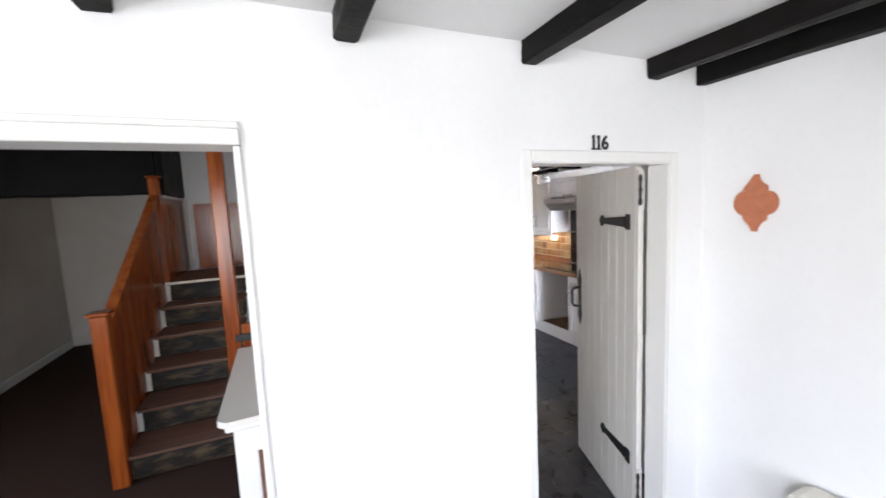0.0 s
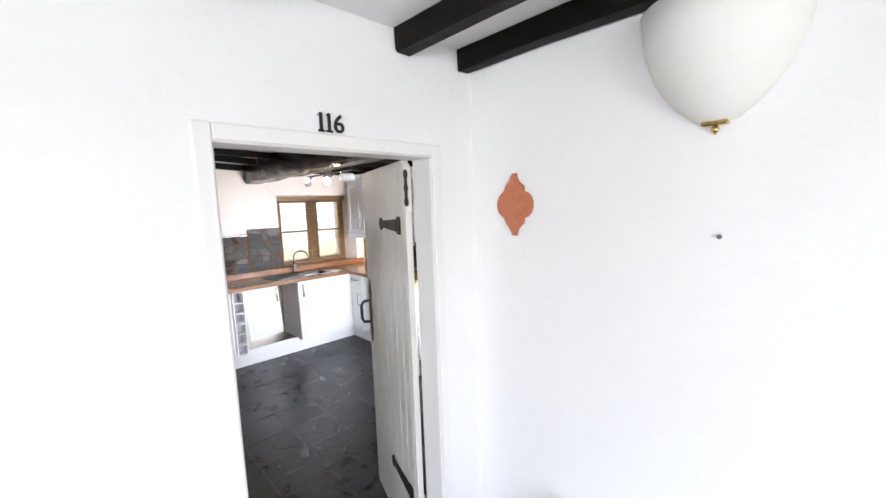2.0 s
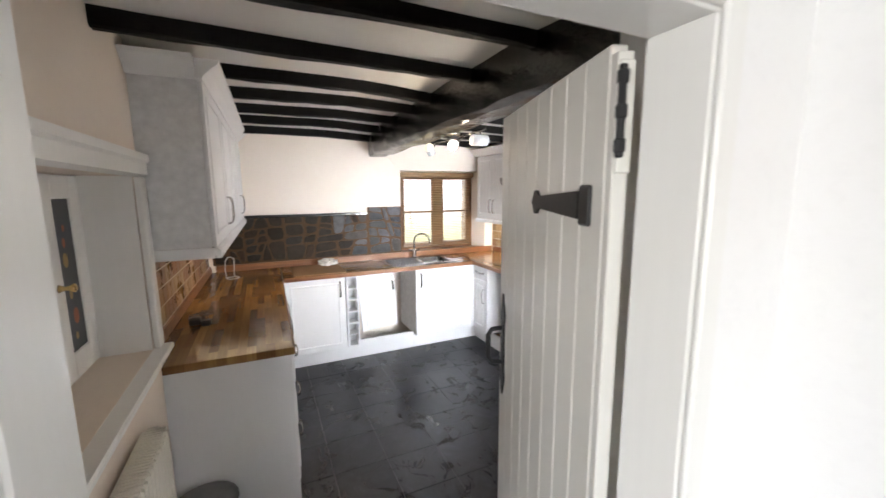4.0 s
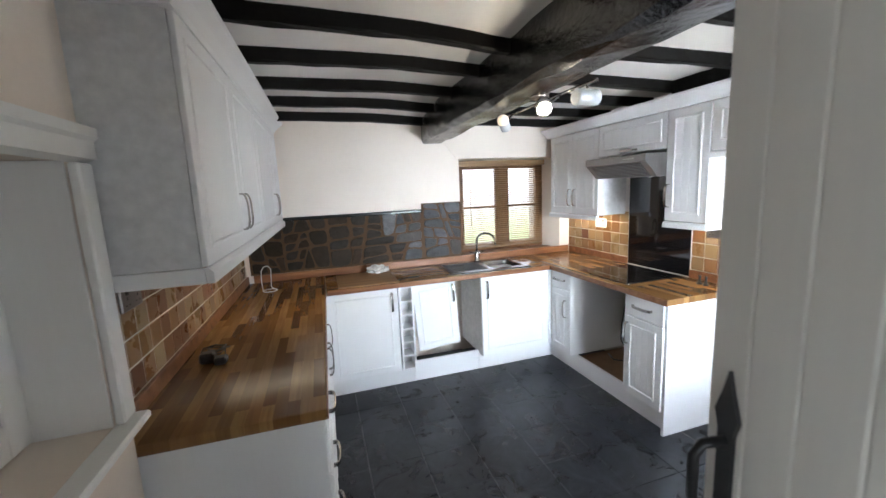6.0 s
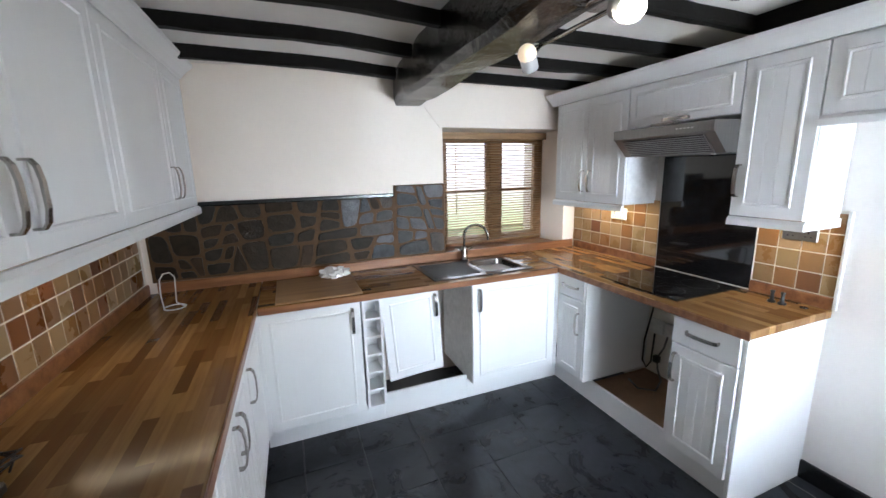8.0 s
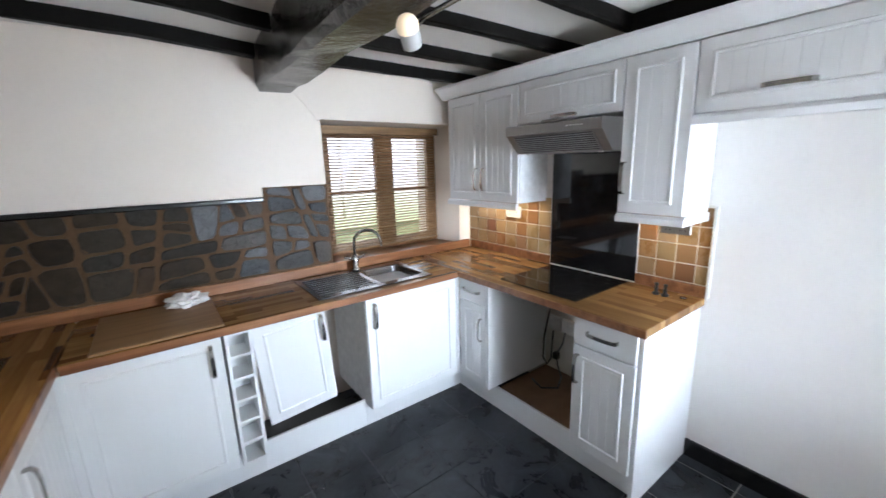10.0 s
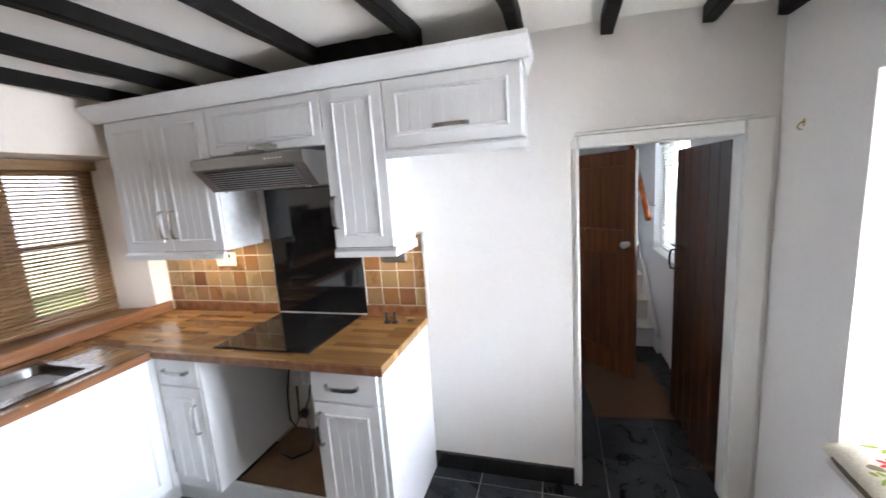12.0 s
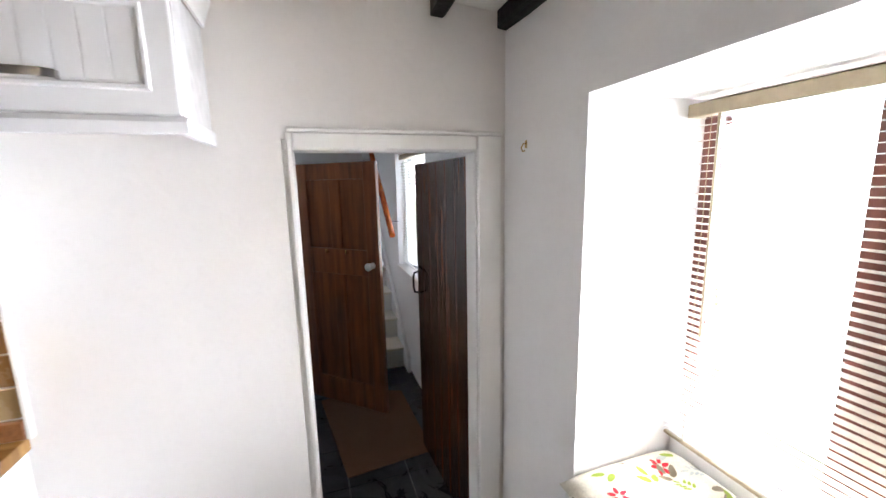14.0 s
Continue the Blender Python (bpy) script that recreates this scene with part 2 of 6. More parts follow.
OLDPINE = wood("old_stripped_pine", (0.10, 0.028, 0.008), (0.20, 0.062, 0.018), (0.28, 0.10, 0.030), "z", 0.33)
DARKPLANK = wood("dark_stained_plank", (0.018, 0.006, 0.003), (0.065, 0.020, 0.008), (0.17, 0.055, 0.018), "z", 0.26)
FRAMEWOOD = wood("brown_window_wood", (0.13, 0.055, 0.02), (0.24, 0.115, 0.045), (0.32, 0.16, 0.065), "x", 0.4)
SLATWOOD = wood("brown_blind_slat", (0.18, 0.10, 0.045), (0.28, 0.17, 0.08), (0.35, 0.22, 0.11), "x", 0.45)
REDFRAME = wood("red_brown_frame", (0.07, 0.018, 0.012), (0.13, 0.035, 0.022), (0.19, 0.06, 0.035), "z", 0.4)
CREAMSLAT = plain("cream_blind_slat", (0.62, 0.58, 0.52), 0.45)
TANRAIL = plain("tan_headrail", (0.42, 0.34, 0.22), 0.5)
CARPET = plain("brown_carpet", (0.046, 0.027, 0.020), 0.95, 0.1, 180)
MAT = plain("brown_door_mat", (0.16, 0.085, 0.05), 0.95, 0.1, 220)
STAIRSTONE, _nt, _b = mat("dark_riser_stone", 0.5, spec=0.3)
_f = noise_fac(_nt, coords(_nt, (5, 5, 12)), 1.3, 5)
_nt.links.new(ramp(_nt, _f, [(0.40, (0.008, 0.007, 0.006)), (0.50, (0.020, 0.014, 0.009)), (0.60, (0.060, 0.040, 0.020)), (0.78, (0.10, 0.070, 0.036))]), _b.inputs["Base Color"])
bump(_nt, _b, _f, 0.7, 0.02)
TREADWOOD = wood("stair_tread_carpet", (0.12, 0.055, 0.034), (0.16, 0.078, 0.05), (0.19, 0.10, 0.065), "x", 0.8)
DUSTBOARD = plain("dusty_board", (0.20, 0.12, 0.07), 0.85, 0.2, 12)
BULBGLASS = glow("lit_bulb", (1.0, 0.86, 0.62), 22)
DIMBULB = glow("warm_bulb", (1.0, 0.80, 0.55), 0.08)
CLOTH = plain("cream_cushion_cloth", (0.66, 0.62, 0.52), 0.9, 0.1, 120)
LEAFGREY = plain("printed_leaf_taupe", (0.24, 0.20, 0.15), 0.9, 0.1)
LEAFGREEN = plain("printed_leaf_green", (0.26, 0.34, 0.06), 0.9, 0.1)
LEAFPALE = plain("printed_leaf_blue_grey", (0.42, 0.46, 0.44), 0.9, 0.1)
PETALRED = plain("printed_petal_red", (0.58, 0.035, 0.05), 0.9, 0.1)
GRASS = varied("grass_ground", [(0, (0.10, 0.13, 0.04)), (1, (0.12, 0.15, 0.045))], 0.9, 3, 0.4, 0.02)
RENDERWALL = plain("pale_outside_wall", (0.62, 0.58, 0.5), 0.9, 0.2, 3)
WRAP = plain("clear_wrap", (0.72, 0.70, 0.66), 0.2, 0.6, 70)
PLASTERLAMP = plaster("plaster_lamp_bowl", (0.84, 0.82, 0.77), (0.82, 0.80, 0.75))

# self-lit gradient: outdoor brightness put into the colour, green low and white high
BACKDROP, _nt, _b = mat("glowing_garden_backdrop", 0.9, spec=0.0)
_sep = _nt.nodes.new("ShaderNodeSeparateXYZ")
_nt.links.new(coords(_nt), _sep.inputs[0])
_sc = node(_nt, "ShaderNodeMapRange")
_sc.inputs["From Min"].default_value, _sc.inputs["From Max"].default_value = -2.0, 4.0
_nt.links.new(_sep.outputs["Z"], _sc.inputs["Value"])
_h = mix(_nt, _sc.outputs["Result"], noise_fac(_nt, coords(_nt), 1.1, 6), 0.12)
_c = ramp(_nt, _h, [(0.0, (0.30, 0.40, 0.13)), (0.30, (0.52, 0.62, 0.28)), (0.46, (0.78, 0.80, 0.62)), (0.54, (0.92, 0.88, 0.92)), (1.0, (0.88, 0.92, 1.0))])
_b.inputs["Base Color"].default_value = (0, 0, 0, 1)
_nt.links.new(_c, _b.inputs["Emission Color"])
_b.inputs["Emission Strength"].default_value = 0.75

GLASS = bpy.data.materials.new("window_glass")
GLASS.use_nodes = True
_g = GLASS.node_tree.nodes["Principled BSDF"]
_g.inputs["Transmission Weight"].default_value = 1.0
_g.inputs["Roughness"].default_value = 0.0
_g.inputs["IOR"].default_value = 1.45
LAMPGLASS = plain("white_lamp_glass", (0.48, 0.49, 0.49), 0.15, 0.5, 5)


# ---- building tools ----
def bx(bm, x0, x1, y0, y1, z0, z1, bevel=0.0, seg=1):
    vs = [bm.verts.new((x, y, z)) for x in (x0, x1) for y in (y0, y1) for z in (z0, z1)]
    fs = [bm.faces.new([vs[i] for i in f]) for f in ((0, 1, 3, 2), (4, 6, 7, 5), (0, 4, 5, 1), (2, 3, 7, 6), (0, 2, 6, 4), (1, 5, 7, 3))]
    if bevel:
        es = {e for f in fs for e in f.edges}
        bmesh.ops.bevel(bm, geom=list(es), offset=bevel, segments=seg, affect="EDGES", profile=0.5)
    return vs


def prism(bm, pts, a, b, axis="y"):
    """A closed outline swept straight from a to b along an axis; pts are the two other coordinates."""
    put = {"x": lambda p, t: (t, p[0], p[1]), "y": lambda p, t: (p[0], t, p[1]), "z": lambda p, t: (p[0], p[1], t)}[axis]
    u = [bm.verts.new(put(p, a)) for p in pts]
    w = [bm.verts.new(put(p, b)) for p in pts]
    n = len(pts)
    bm.faces.new(u), bm.faces.new(list(reversed(w)))
    for i in range(n):
        bm.faces.new((u[i], w[i], w[(i + 1) % n], u[(i + 1) % n]))


def tube(bm, pts, r, n=8):
    rings = []
    pts = [Vector(p) for p in pts]
    for i, p in enumerate(pts):
        d = (pts[min(i + 1, len(pts) - 1)] - pts[max(i - 1, 0)]).normalized()
        s = d.orthogonal().normalized() if i == 0 else (side - d * side.dot(d)).normalized()
        side = s
        t = d.cross(s)
        rr = r[i] if isinstance(r, (list, tuple)) else r
        rings.append([bm.verts.new(p + rr * (math.cos(2 * math.pi * k / n) * s + math.sin(2 * math.pi * k / n) * t)) for k in range(n)])
    for a, b in zip(rings, rings[1:]):
        for k in range(n):
            f = bm.faces.new((a[k], a[(k + 1) % n], b[(k + 1) % n], b[k]))
            f.smooth = True
    bm.faces.new(rings[0]), bm.faces.new(list(reversed(rings[-1])))


def lathe(bm, profile, n=16, centre=(0, 0), arc=2 * math.pi, start=0.0, caps=True):
    rings = []
    steps = n if arc > 6.28 else n + 1
    for r, z in profile:
        rings.append([bm.verts.new((centre[0] + r * math.cos(start + arc * k / n), centre[1] + r * math.sin(start + arc * k / n), z)) for k in range(steps)])
    for a, b in zip(rings, rings[1:]):
        for k in range(n):
            j = (k + 1) % steps
            f = bm.faces.new((a[k], a[j], b[j], b[k]))
            f.smooth = True
    if caps and profile[0][0] > 1e-4:
        bm.faces.new(rings[0])
    if caps and profile[-1][0] > 1e-4:
        bm.faces.new(list(reversed(rings[-1])))
    bmesh.ops.remove_doubles(bm, verts=bm.verts, dist=1e-5)


def strap_path(bm, pts, w, th):
    """A flat strip bent along points in the local x-y plane, w wide in z."""
    pts = [Vector((p[0], p[1], 0)) for p in pts]
    rows = []
    for i, p in enumerate(pts):
        d = (pts[min(i + 1, len(pts) - 1)] - pts[max(i - 1, 0)]).normalized()
        nrm = Vector((-d.y, d.x, 0)) * th / 2
        rows.append([bm.verts.new(p + nrm * a + Vector((0, 0, w / 2 * c))) for a, c in ((1, 1), (-1, 1), (-1, -1), (1, -1))])
    for a, b in zip(rows, rows[1:]):
        for k in range(4):
            bm.faces.new((a[k], a[(k + 1) % 4], b[(k + 1) % 4], b[k]))
    bm.faces.new(rows[0]), bm.faces.new(list(reversed(rows[-1])))


def mesh_of(name, bm, material):
    bmesh.ops.recalc_face_normals(bm, faces=bm.faces)
    me = bpy.data.meshes.new(name)
    bm.to_mesh(me)
    bm.free()
    me.materials.append(material)
    return me


def part(name, bm, material, parent=None, label=""):
    ob = new(name, mesh_of(name, bm, material) if isinstance(bm, bmesh.types.BMesh) else bm)
    if parent is not None:
        ob.parent = parent
    return tagged(ob, label)


def thing(name, m, label, category, group="", kind=""):
    ob = new(name)
    ob.empty_display_size = 0.1
    ob.matrix_basis = m
    return tagged(ob, label, category, group, kind)


def solid(name, bm, material, label, category, group="", kind="", m=None):
    ob = part(name, bm, material)
    if m is not None:
        ob.matrix_basis = m
    return tagged(ob, label, category, group, kind)


def boxes(*specs, bevel=0.0):
    bm = bmesh.new()
    for s in specs:
        bx(bm, *s, bevel=bevel)
    return bm


def plate_with_hole(bm, xs, ys, z0, z1):
    """A slab over the outer xs, ys with the middle cell cut out, in one piece."""
    v = [[[bm.verts.new((x, y, z)) for z in (z0, z1)] for y in ys] for x in xs]
    for i in range(3):
        for j in range(3):
            if (i, j) != (1, 1):
                for k in (0, 1):
                    bm.faces.new((v[i][j][k], v[i + 1][j][k], v[i + 1][j + 1][k], v[i][j + 1][k]))
    def side(a, b):
        bm.faces.new((v[a[0]][a[1]][0], v[b[0]][b[1]][0], v[b[0]][b[1]][1], v[a[0]][a[1]][1]))
    for i in range(3):
        side((i, 0), (i + 1, 0)), side((i, 3), (i + 1, 3)), side((0, i), (0, i + 1)), side((3, i), (3, i + 1))
    for a, b in (((1, 1), (2, 1)), ((2, 1), (2, 2)), ((2, 2), (1, 2)), ((1, 2), (1, 1))):
        side(a, b)


def ring_frame(bm, x0, x1, z0, z1, w, y0, y1):
    """A flat mitred frame w wide round a rectangle, standing from y0 to y1, its edges softened."""
    loops = []
    for d, y in ((0, y1), (w * 0.25, y0), (w * 0.75, y0), (w, y1)):
        loops.append([bm.verts.new(p) for p in ((x0 + d, y, z0 + d), (x1 - d, y, z0 + d), (x1 - d, y, z1 - d), (x0 + d, y, z1 - d))])
    loops.append(loops[0])
    for a, b in zip(loops, loops[1:]):
        for k in range(4):
            bm.faces.new((a[k], a[(k + 1) % 4], b[(k + 1) % 4], b[k]))


def structure(name, bm, material, label, category, m=None):
    return solid(name, bm, material, label, category, "", "structure", m)


# ---- large structure: kitchen ----
WEST = Matrix.Translation((0.975, 3.0, 0)) @ Matrix.Rotation(radians(-0.8), 4, "Z")   # frame of the west wall, slightly out of square

bm = boxes((0.6, 1.10, 5.22, 5.75, -0.3, 2.5), (1.10, 2.935, 5.22, 5.75, -0.3, 2.5), (2.935, 4.05, 5.22, 5.75, -0.3, 0.93),
           (2.935, 4.05, 5.22, 5.75, 1.905, 2.5), (4.05, 4.6, 5.22, 5.75, -0.3, 2.5))
prism(bm, [(4.05, 5.22), (4.05, 5.75), (3.99, 5.75), (3.99, 5.52)], 0.93, 1.905, "z")
wall_north = structure("wall_north", bm, WALL, "cream plaster kitchen wall above slate stonework, with a window recess", "wall")
bm = boxes((4.17, 4.27, 2.66, 5.22, -0.3, 2.5), (4.17, 4.27, 1.945, 2.66, 1.765, 2.5), (4.17, 4.27, 1.3, 1.945, -0.3, 2.5))
wall_east = structure("wall_east", bm, EASTWALL, "cream-white plaster kitchen wall with a doorway", "wall")
bm = boxes((-0.5, 0.0, 0.0, 2.4, -0.3, 2.5))
wall_west = structure("wall_west", bm, WALL, "cream plaster kitchen wall behind tiles and wall cabinets", "wall", WEST)
# wall with the cupboard niche, nearer the door
bm = boxes((0.5, 1.05, 1.40, 2.06, -0.3, 2.5), (0.5, 1.05, 2.06, 2.88, -0.3, 1.03), (0.5, 1.05, 2.06, 2.88, 1.74, 2.5), (0.5, 1.05, 2.88, 2.965, -0.3, 2.5),
           (0.5, 0.86, 2.06, 2.88, 1.03, 1.74))
structure("wall_niche", bm, WALL, "cream plaster wall with a deep cupboard niche", "wall")
# window-seat wall
bm = boxes((2.45, 2.95, 1.28, 1.83, -0.3, 2.5), (2.95, 3.745, 1.28, 1.83, -0.3, 0.57), (2.95, 3.745, 1.28, 1.83, 1.855, 2.5), (3.745, 4.17, 1.28, 1.83, -0.3, 2.5),
           (2.95, 3.745, 1.28, 1.42, 0.57, 0.72))
wall_south = structure("wall_south", bm, WHITEWALL, "white plaster kitchen wall with a deep window-seat recess", "wall")
# wall between living room and kitchen, with the two openings
bm = boxes((-2.6, -1.5, 1.33, 1.45, -0.3, 2.6), (-1.5, 0.345, 1.33, 1.45, 2.0, 2.6), (0.345, 1.305, 1.33, 1.45, -0.3, 2.6),
           (1.305, 2.095, 1.33, 1.45, 1.93, 2.6), (2.095, 2.45, 1.33, 1.45, -0.3, 2.6))
structure("wall_between", bm, WHITEWALL, "white plaster wall with a door to the kitchen and an opening to the stairs", "wall")
# living room shell
structure("wall_living_east", boxes((2.315, 2.45, -3.1, 1.33, -0.3, 2.6)), WHITEWALL, "bright white plaster living room wall", "wall")
structure("wall_living_west", boxes((-2.7, -2.6, -3.1, -2.0, -0.3, 2.6), (-2.7, -2.6, -2.0, -0.4, -0.3, 0.7), (-2.7, -2.6, -2.0, -0.4, 2.0, 2.6), (-2.7, -2.6, -0.4, 1.45, -0.3, 2.6)), WHITEWALL, "white plaster living room wall", "wall")
bm = boxes((-2.6, -1.7, -3.1, -2.98, -0.3, 2.6), (-1.7, 0.9, -3.1, -2.98, -0.3, 0.65), (-1.7, 0.9, -3.1, -2.98, 2.05, 2.6), (0.9, 2.45, -3.1, -2.98, -0.3, 2.6))
structure("wall_living_south", bm, WHITEWALL, "white plaster living room wall with a wide window opening", "wall")
structure("ceiling_living", boxes((-2.7, 2.45, -3.1, 1.34, 2.345, 2.6)), WHITEWALL, "white plaster ceiling", "ceiling")
structure("floor_living", boxes((-2.7, 2.45, -3.1, 1.39, -0.1, 0.0)), CARPET, "brown carpeted living room floor", "floor")


def smooth_step(a, b, v):
    u = min(1.0, max(0.0, (v - a) / (b - a)))
    return u * u * (3 - 2 * u)


def ceil_z(x, y):
    """Underside of the old kitchen ceiling: highest along the main beam, sagging to the walls."""
    west = 0.03 * smooth_step(2.7, 3.2, y) * smooth_step(2.65, 2.0, x)
    return 2.25 + west + 0.05 * max(0.0, 1 - abs(x - 2.65) / 1.55) - 0.055 * smooth_step(4.55, 5.2, y) - 0.035 * smooth_step(2.4, 1.85, y)


def sagging_ceiling(bm, x0, x1, y0, y1, top, nx, ny):
    g = [[bm.verts.new((x0 + (x1 - x0) * i / nx, y0 + (y1 - y0) * j / ny, ceil_z(x0 + (x1 - x0) * i / nx, y0 + (y1 - y0) * j / ny))) for j in range(ny + 1)] for i in range(nx + 1)]
    for i in range(nx):
        for j in range(ny):
            bm.faces.new((g[i][j], g[i + 1][j], g[i + 1][j + 1], g[i][j + 1])).smooth = True
    rim = [g[i][0] for i in range(nx + 1)] + [g[nx][j] for j in range(1, ny + 1)] + [g[i][ny] for i in range(nx - 1, -1, -1)] + [g[0][j] for j in range(ny - 1, 0, -1)]
    up = [bm.verts.new((v.co.x, v.co.y, top)) for v in rim]
    for k in range(len(rim)):
        bm.faces.new((rim[k], rim[(k + 1) % len(rim)], up[(k + 1) % len(rim)], up[k]))
    bm.faces.new(up)


bm = bmesh.new()
sagging_ceiling(bm, 0.4, 4.27, 1.452, 5.75, 2.5, 36, 40)
sagging_ceiling(bm, 2.452, 4.27, 1.28, 1.45, 2.5, 14, 2)
structure("ceiling_kitchen", bm, CEIL, "white plaster ceiling between black joists", "ceiling")
structure("floor_kitchen_bed", boxes((0.4, 4.17, 1.39, 5.75, -0.1, -0.006)), GROUT_D, "dark grouted bed under slate floor tiles", "floor")
structure("floor_grout_strip", boxes((3.70, 4.165, 1.85, 3.47, -0.006, -0.003)), GROUT_L, "pale grout between slate tiles by the wall", "floor")

# ---- joists and main beam ----
def rough_beam(bm, ends, w, h, n=9, uneven=0.006):
    """A hewn timber between two points at its underside, with uneven faces and softened corners."""
    a, b = Vector(ends[0]), Vector(ends[1])
    d = (b - a).normalized()
    s = Vector((-d.y, d.x, 0)).normalized()
    rings = []
    c = min(w, h) * 0.12
    prof = [(-w / 2 + c, 0), (w / 2 - c, 0), (w / 2, c), (w / 2, h), (-w / 2, h), (-w / 2, c)]
    for i in range(n + 1):
        p = a.lerp(b, i / n)
        rings.append([bm.verts.new(p + s * (u + random.uniform(-1, 1) * uneven) + Vector((0, 0, v + (random.uniform(-1, 1) * uneven if v < h else 0)))) for u, v in prof])
    for r, q in zip(rings, rings[1:]):
        for k in range(6):
            bm.faces.new((r[k], r[(k + 1) % 6], q[(k + 1) % 6], q[k]))
    bm.faces.new(rings[0]), bm.faces.new(list(reversed(rings[-1])))


def ceiling_timber(x0, x1, y0, y1, w=0.055, drop=0.062, n=12):
    """A joist that follows the ceiling from (x0, y0) to (x1, y1), hewn and a little uneven."""
    bm = bmesh.new()
    rings = []
    for i in range(n + 1):
        x, y = x0 + (x1 - x0) * i / n, y0 + (y1 - y0) * i / n
        z = ceil_z(x, y)
        r = lambda k: random.uniform(-k, k)
        rings.append([bm.verts.new((x, y + a + r(0.004), z + b + (r(0.004) if b < 0 else 0))) for a, b in
                      ((-w / 2, 0.03), (-w / 2, 0.008 - drop), (0.008 - w / 2, -drop), (w / 2 - 0.008, -drop), (w / 2, 0.008 - drop), (w / 2, 0.03))])
    for p, q in zip(rings, rings[1:]):
        for k in range(6):
            bm.faces.new((p[k], p[(k + 1) % 6], q[(k + 1) % 6], q[k]))
    bm.faces.new(rings[0]), bm.faces.new(list(reversed(rings[-1])))
    solid("ceiling_joist", bm, BEAM, "black painted timber joist under a white ceiling", "beam", "kitchen joists", "structure")


for y0, y1 in ((2.18, 2.33), (2.63, 2.87), (3.19, 3.42), (3.66, 3.80), (4.13, 4.27), (4.57, 4.73), (4.91, 5.08)):   # at the west wall, at the beam
    ceiling_timber(1.0 if y0 < 3.3 else 1.05, 2.56, y0, y1)
for y0, y1 in ((1.87, 1.875), (2.16, 2.13), (2.53, 2.51), (2.90, 2.87), (3.37, 3.28), (3.82, 3.77), (4.30, 4.18), (4.73, 4.64), (5.05, 4.96)):   # at the beam, at the east wall
    ceiling_timber(2.69, 3.93 if y0 == 3.37 else 4.165, y0, y1)
bm = bmesh.new()
rough_beam(bm, ((2.615, 1.46, 2.06), (2.68, 5.215, 2.052)), 0.215, 0.255, 24, 0.009)
solid("main_beam", bm, BIGBEAM, "heavy black hewn oak beam across the kitchen ceiling", "beam", "", "structure")
bm = bmesh.new()
rough_beam(bm, ((3.95, 3.31, 2.135), (3.95, 3.765, 2.14)), 0.08, 0.13)
solid("trimmer_beam", bm, BEAM, "black timber trimmer above the wall cabinets", "beam", "", "structure")
for x in (-2.0, -1.3, -0.62, 0.06, 0.655, 1.32, 1.96, 2.27):
    bm = bmesh.new()
    rough_beam(bm, ((x, -2.97, 2.265), (x, 1.325, 2.265)), 0.075, 0.08, 12, 0.004)
    solid("ceiling_joist", bm, BEAM, "black painted timber joist in the white living room", "beam", "living room joists", "structure")

# ---- kitchen doorway to the living room ----
def door_frame(name, x0, x1, y0, y1, top, label, arch=0.05):
    t = thing(name, pose(0, 0, 0), label, "door frame", "", "structure")
    part("jamb", boxes((x0 - 0.02, x0, y0, y1, 0, top), bevel=0.003), GLOSS, t)
    part("jamb", boxes((x1, x1 + 0.02, y0, y1, 0, top), bevel=0.003), GLOSS, t)
    part("head", boxes((x0 - 0.02, x1 + 0.02, y0, y1, top, top + 0.02), bevel=0.003), GLOSS, t)
    part("architrave", boxes((x0 - 0.02 - arch, x0 - 0.004, y0 - 0.012, y0 - 0.0005, 0, top + 0.02 + arch), bevel=0.004), GLOSS, t)
    part("architrave", boxes((x1 + 0.004, x1 + 0.02 + arch, y0 - 0.012, y0 - 0.0005, 0, top + 0.02 + arch), bevel=0.004), GLOSS, t)
    part("architrave", boxes((x0 - 0.002, x1 + 0.002, y0 - 0.012, y0 - 0.0005, top + 0.004, top + 0.02 + arch), bevel=0.004), GLOSS, t)
    return t


frame_1 = door_frame("door_frame_1", 1.325, 2.075, 1.335, 1.445, 1.91, "white gloss painted door frame to the kitchen", 0.03)

# plank door, open into the kitchen; local x runs from the hinge to the free edge
def bow_iron(parent, x0, x1, z, y):
    bm = bmesh.new()
    bx(bm, x0, x0 + 0.045, y - 0.008, y, z - 0.04, z + 0.04, 0.004)
    prism(bm, [(x0 + 0.05, z - 0.028), (x1 - 0.05, z - 0.016), (x1 - 0.035, z - 0.03), (x1 - 0.02, z - 0.03), (x1, z), (x1 - 0.02, z + 0.03), (x1 - 0.035, z + 0.03), (x1 - 0.05, z + 0.016), (x0 + 0.05, z + 0.028)], y - 0.007, y)
    part("strap_hinge", bm, IRON, parent, "black iron strap hinge")


door_1 = thing("door_1", pose(2.058, 1.497, 0, 0, 0, 71.5), "cream painted plank door with black iron fittings, standing open", "door")
n, wd = 8, 0.697
for i in range(n):
    part("board", boxes((i * wd / n + 0.0004, (i + 1) * wd / n - 0.0004, -0.032, 0.0, 0.012, 1.918), bevel=0.0035), LEAFPAINT, door_1)
part("backing", boxes((0.004, wd - 0.004, -0.022, -0.003, 0.014, 1.914)), LEAFPAINT, door_1)
for z in (0.3, 1.0, 1.6):
    part("ledge", boxes((0.03, wd - 0.05, -0.058, -0.0325, z - 0.05, z + 0.05), bevel=0.004), LEAFPAINT, door_1)
bow_iron(door_1, 0.037, 0.357, 1.642, 0.009)
bow_iron(door_1, 0.030, 0.350, 0.37, 0.009)
bm = bmesh.new()
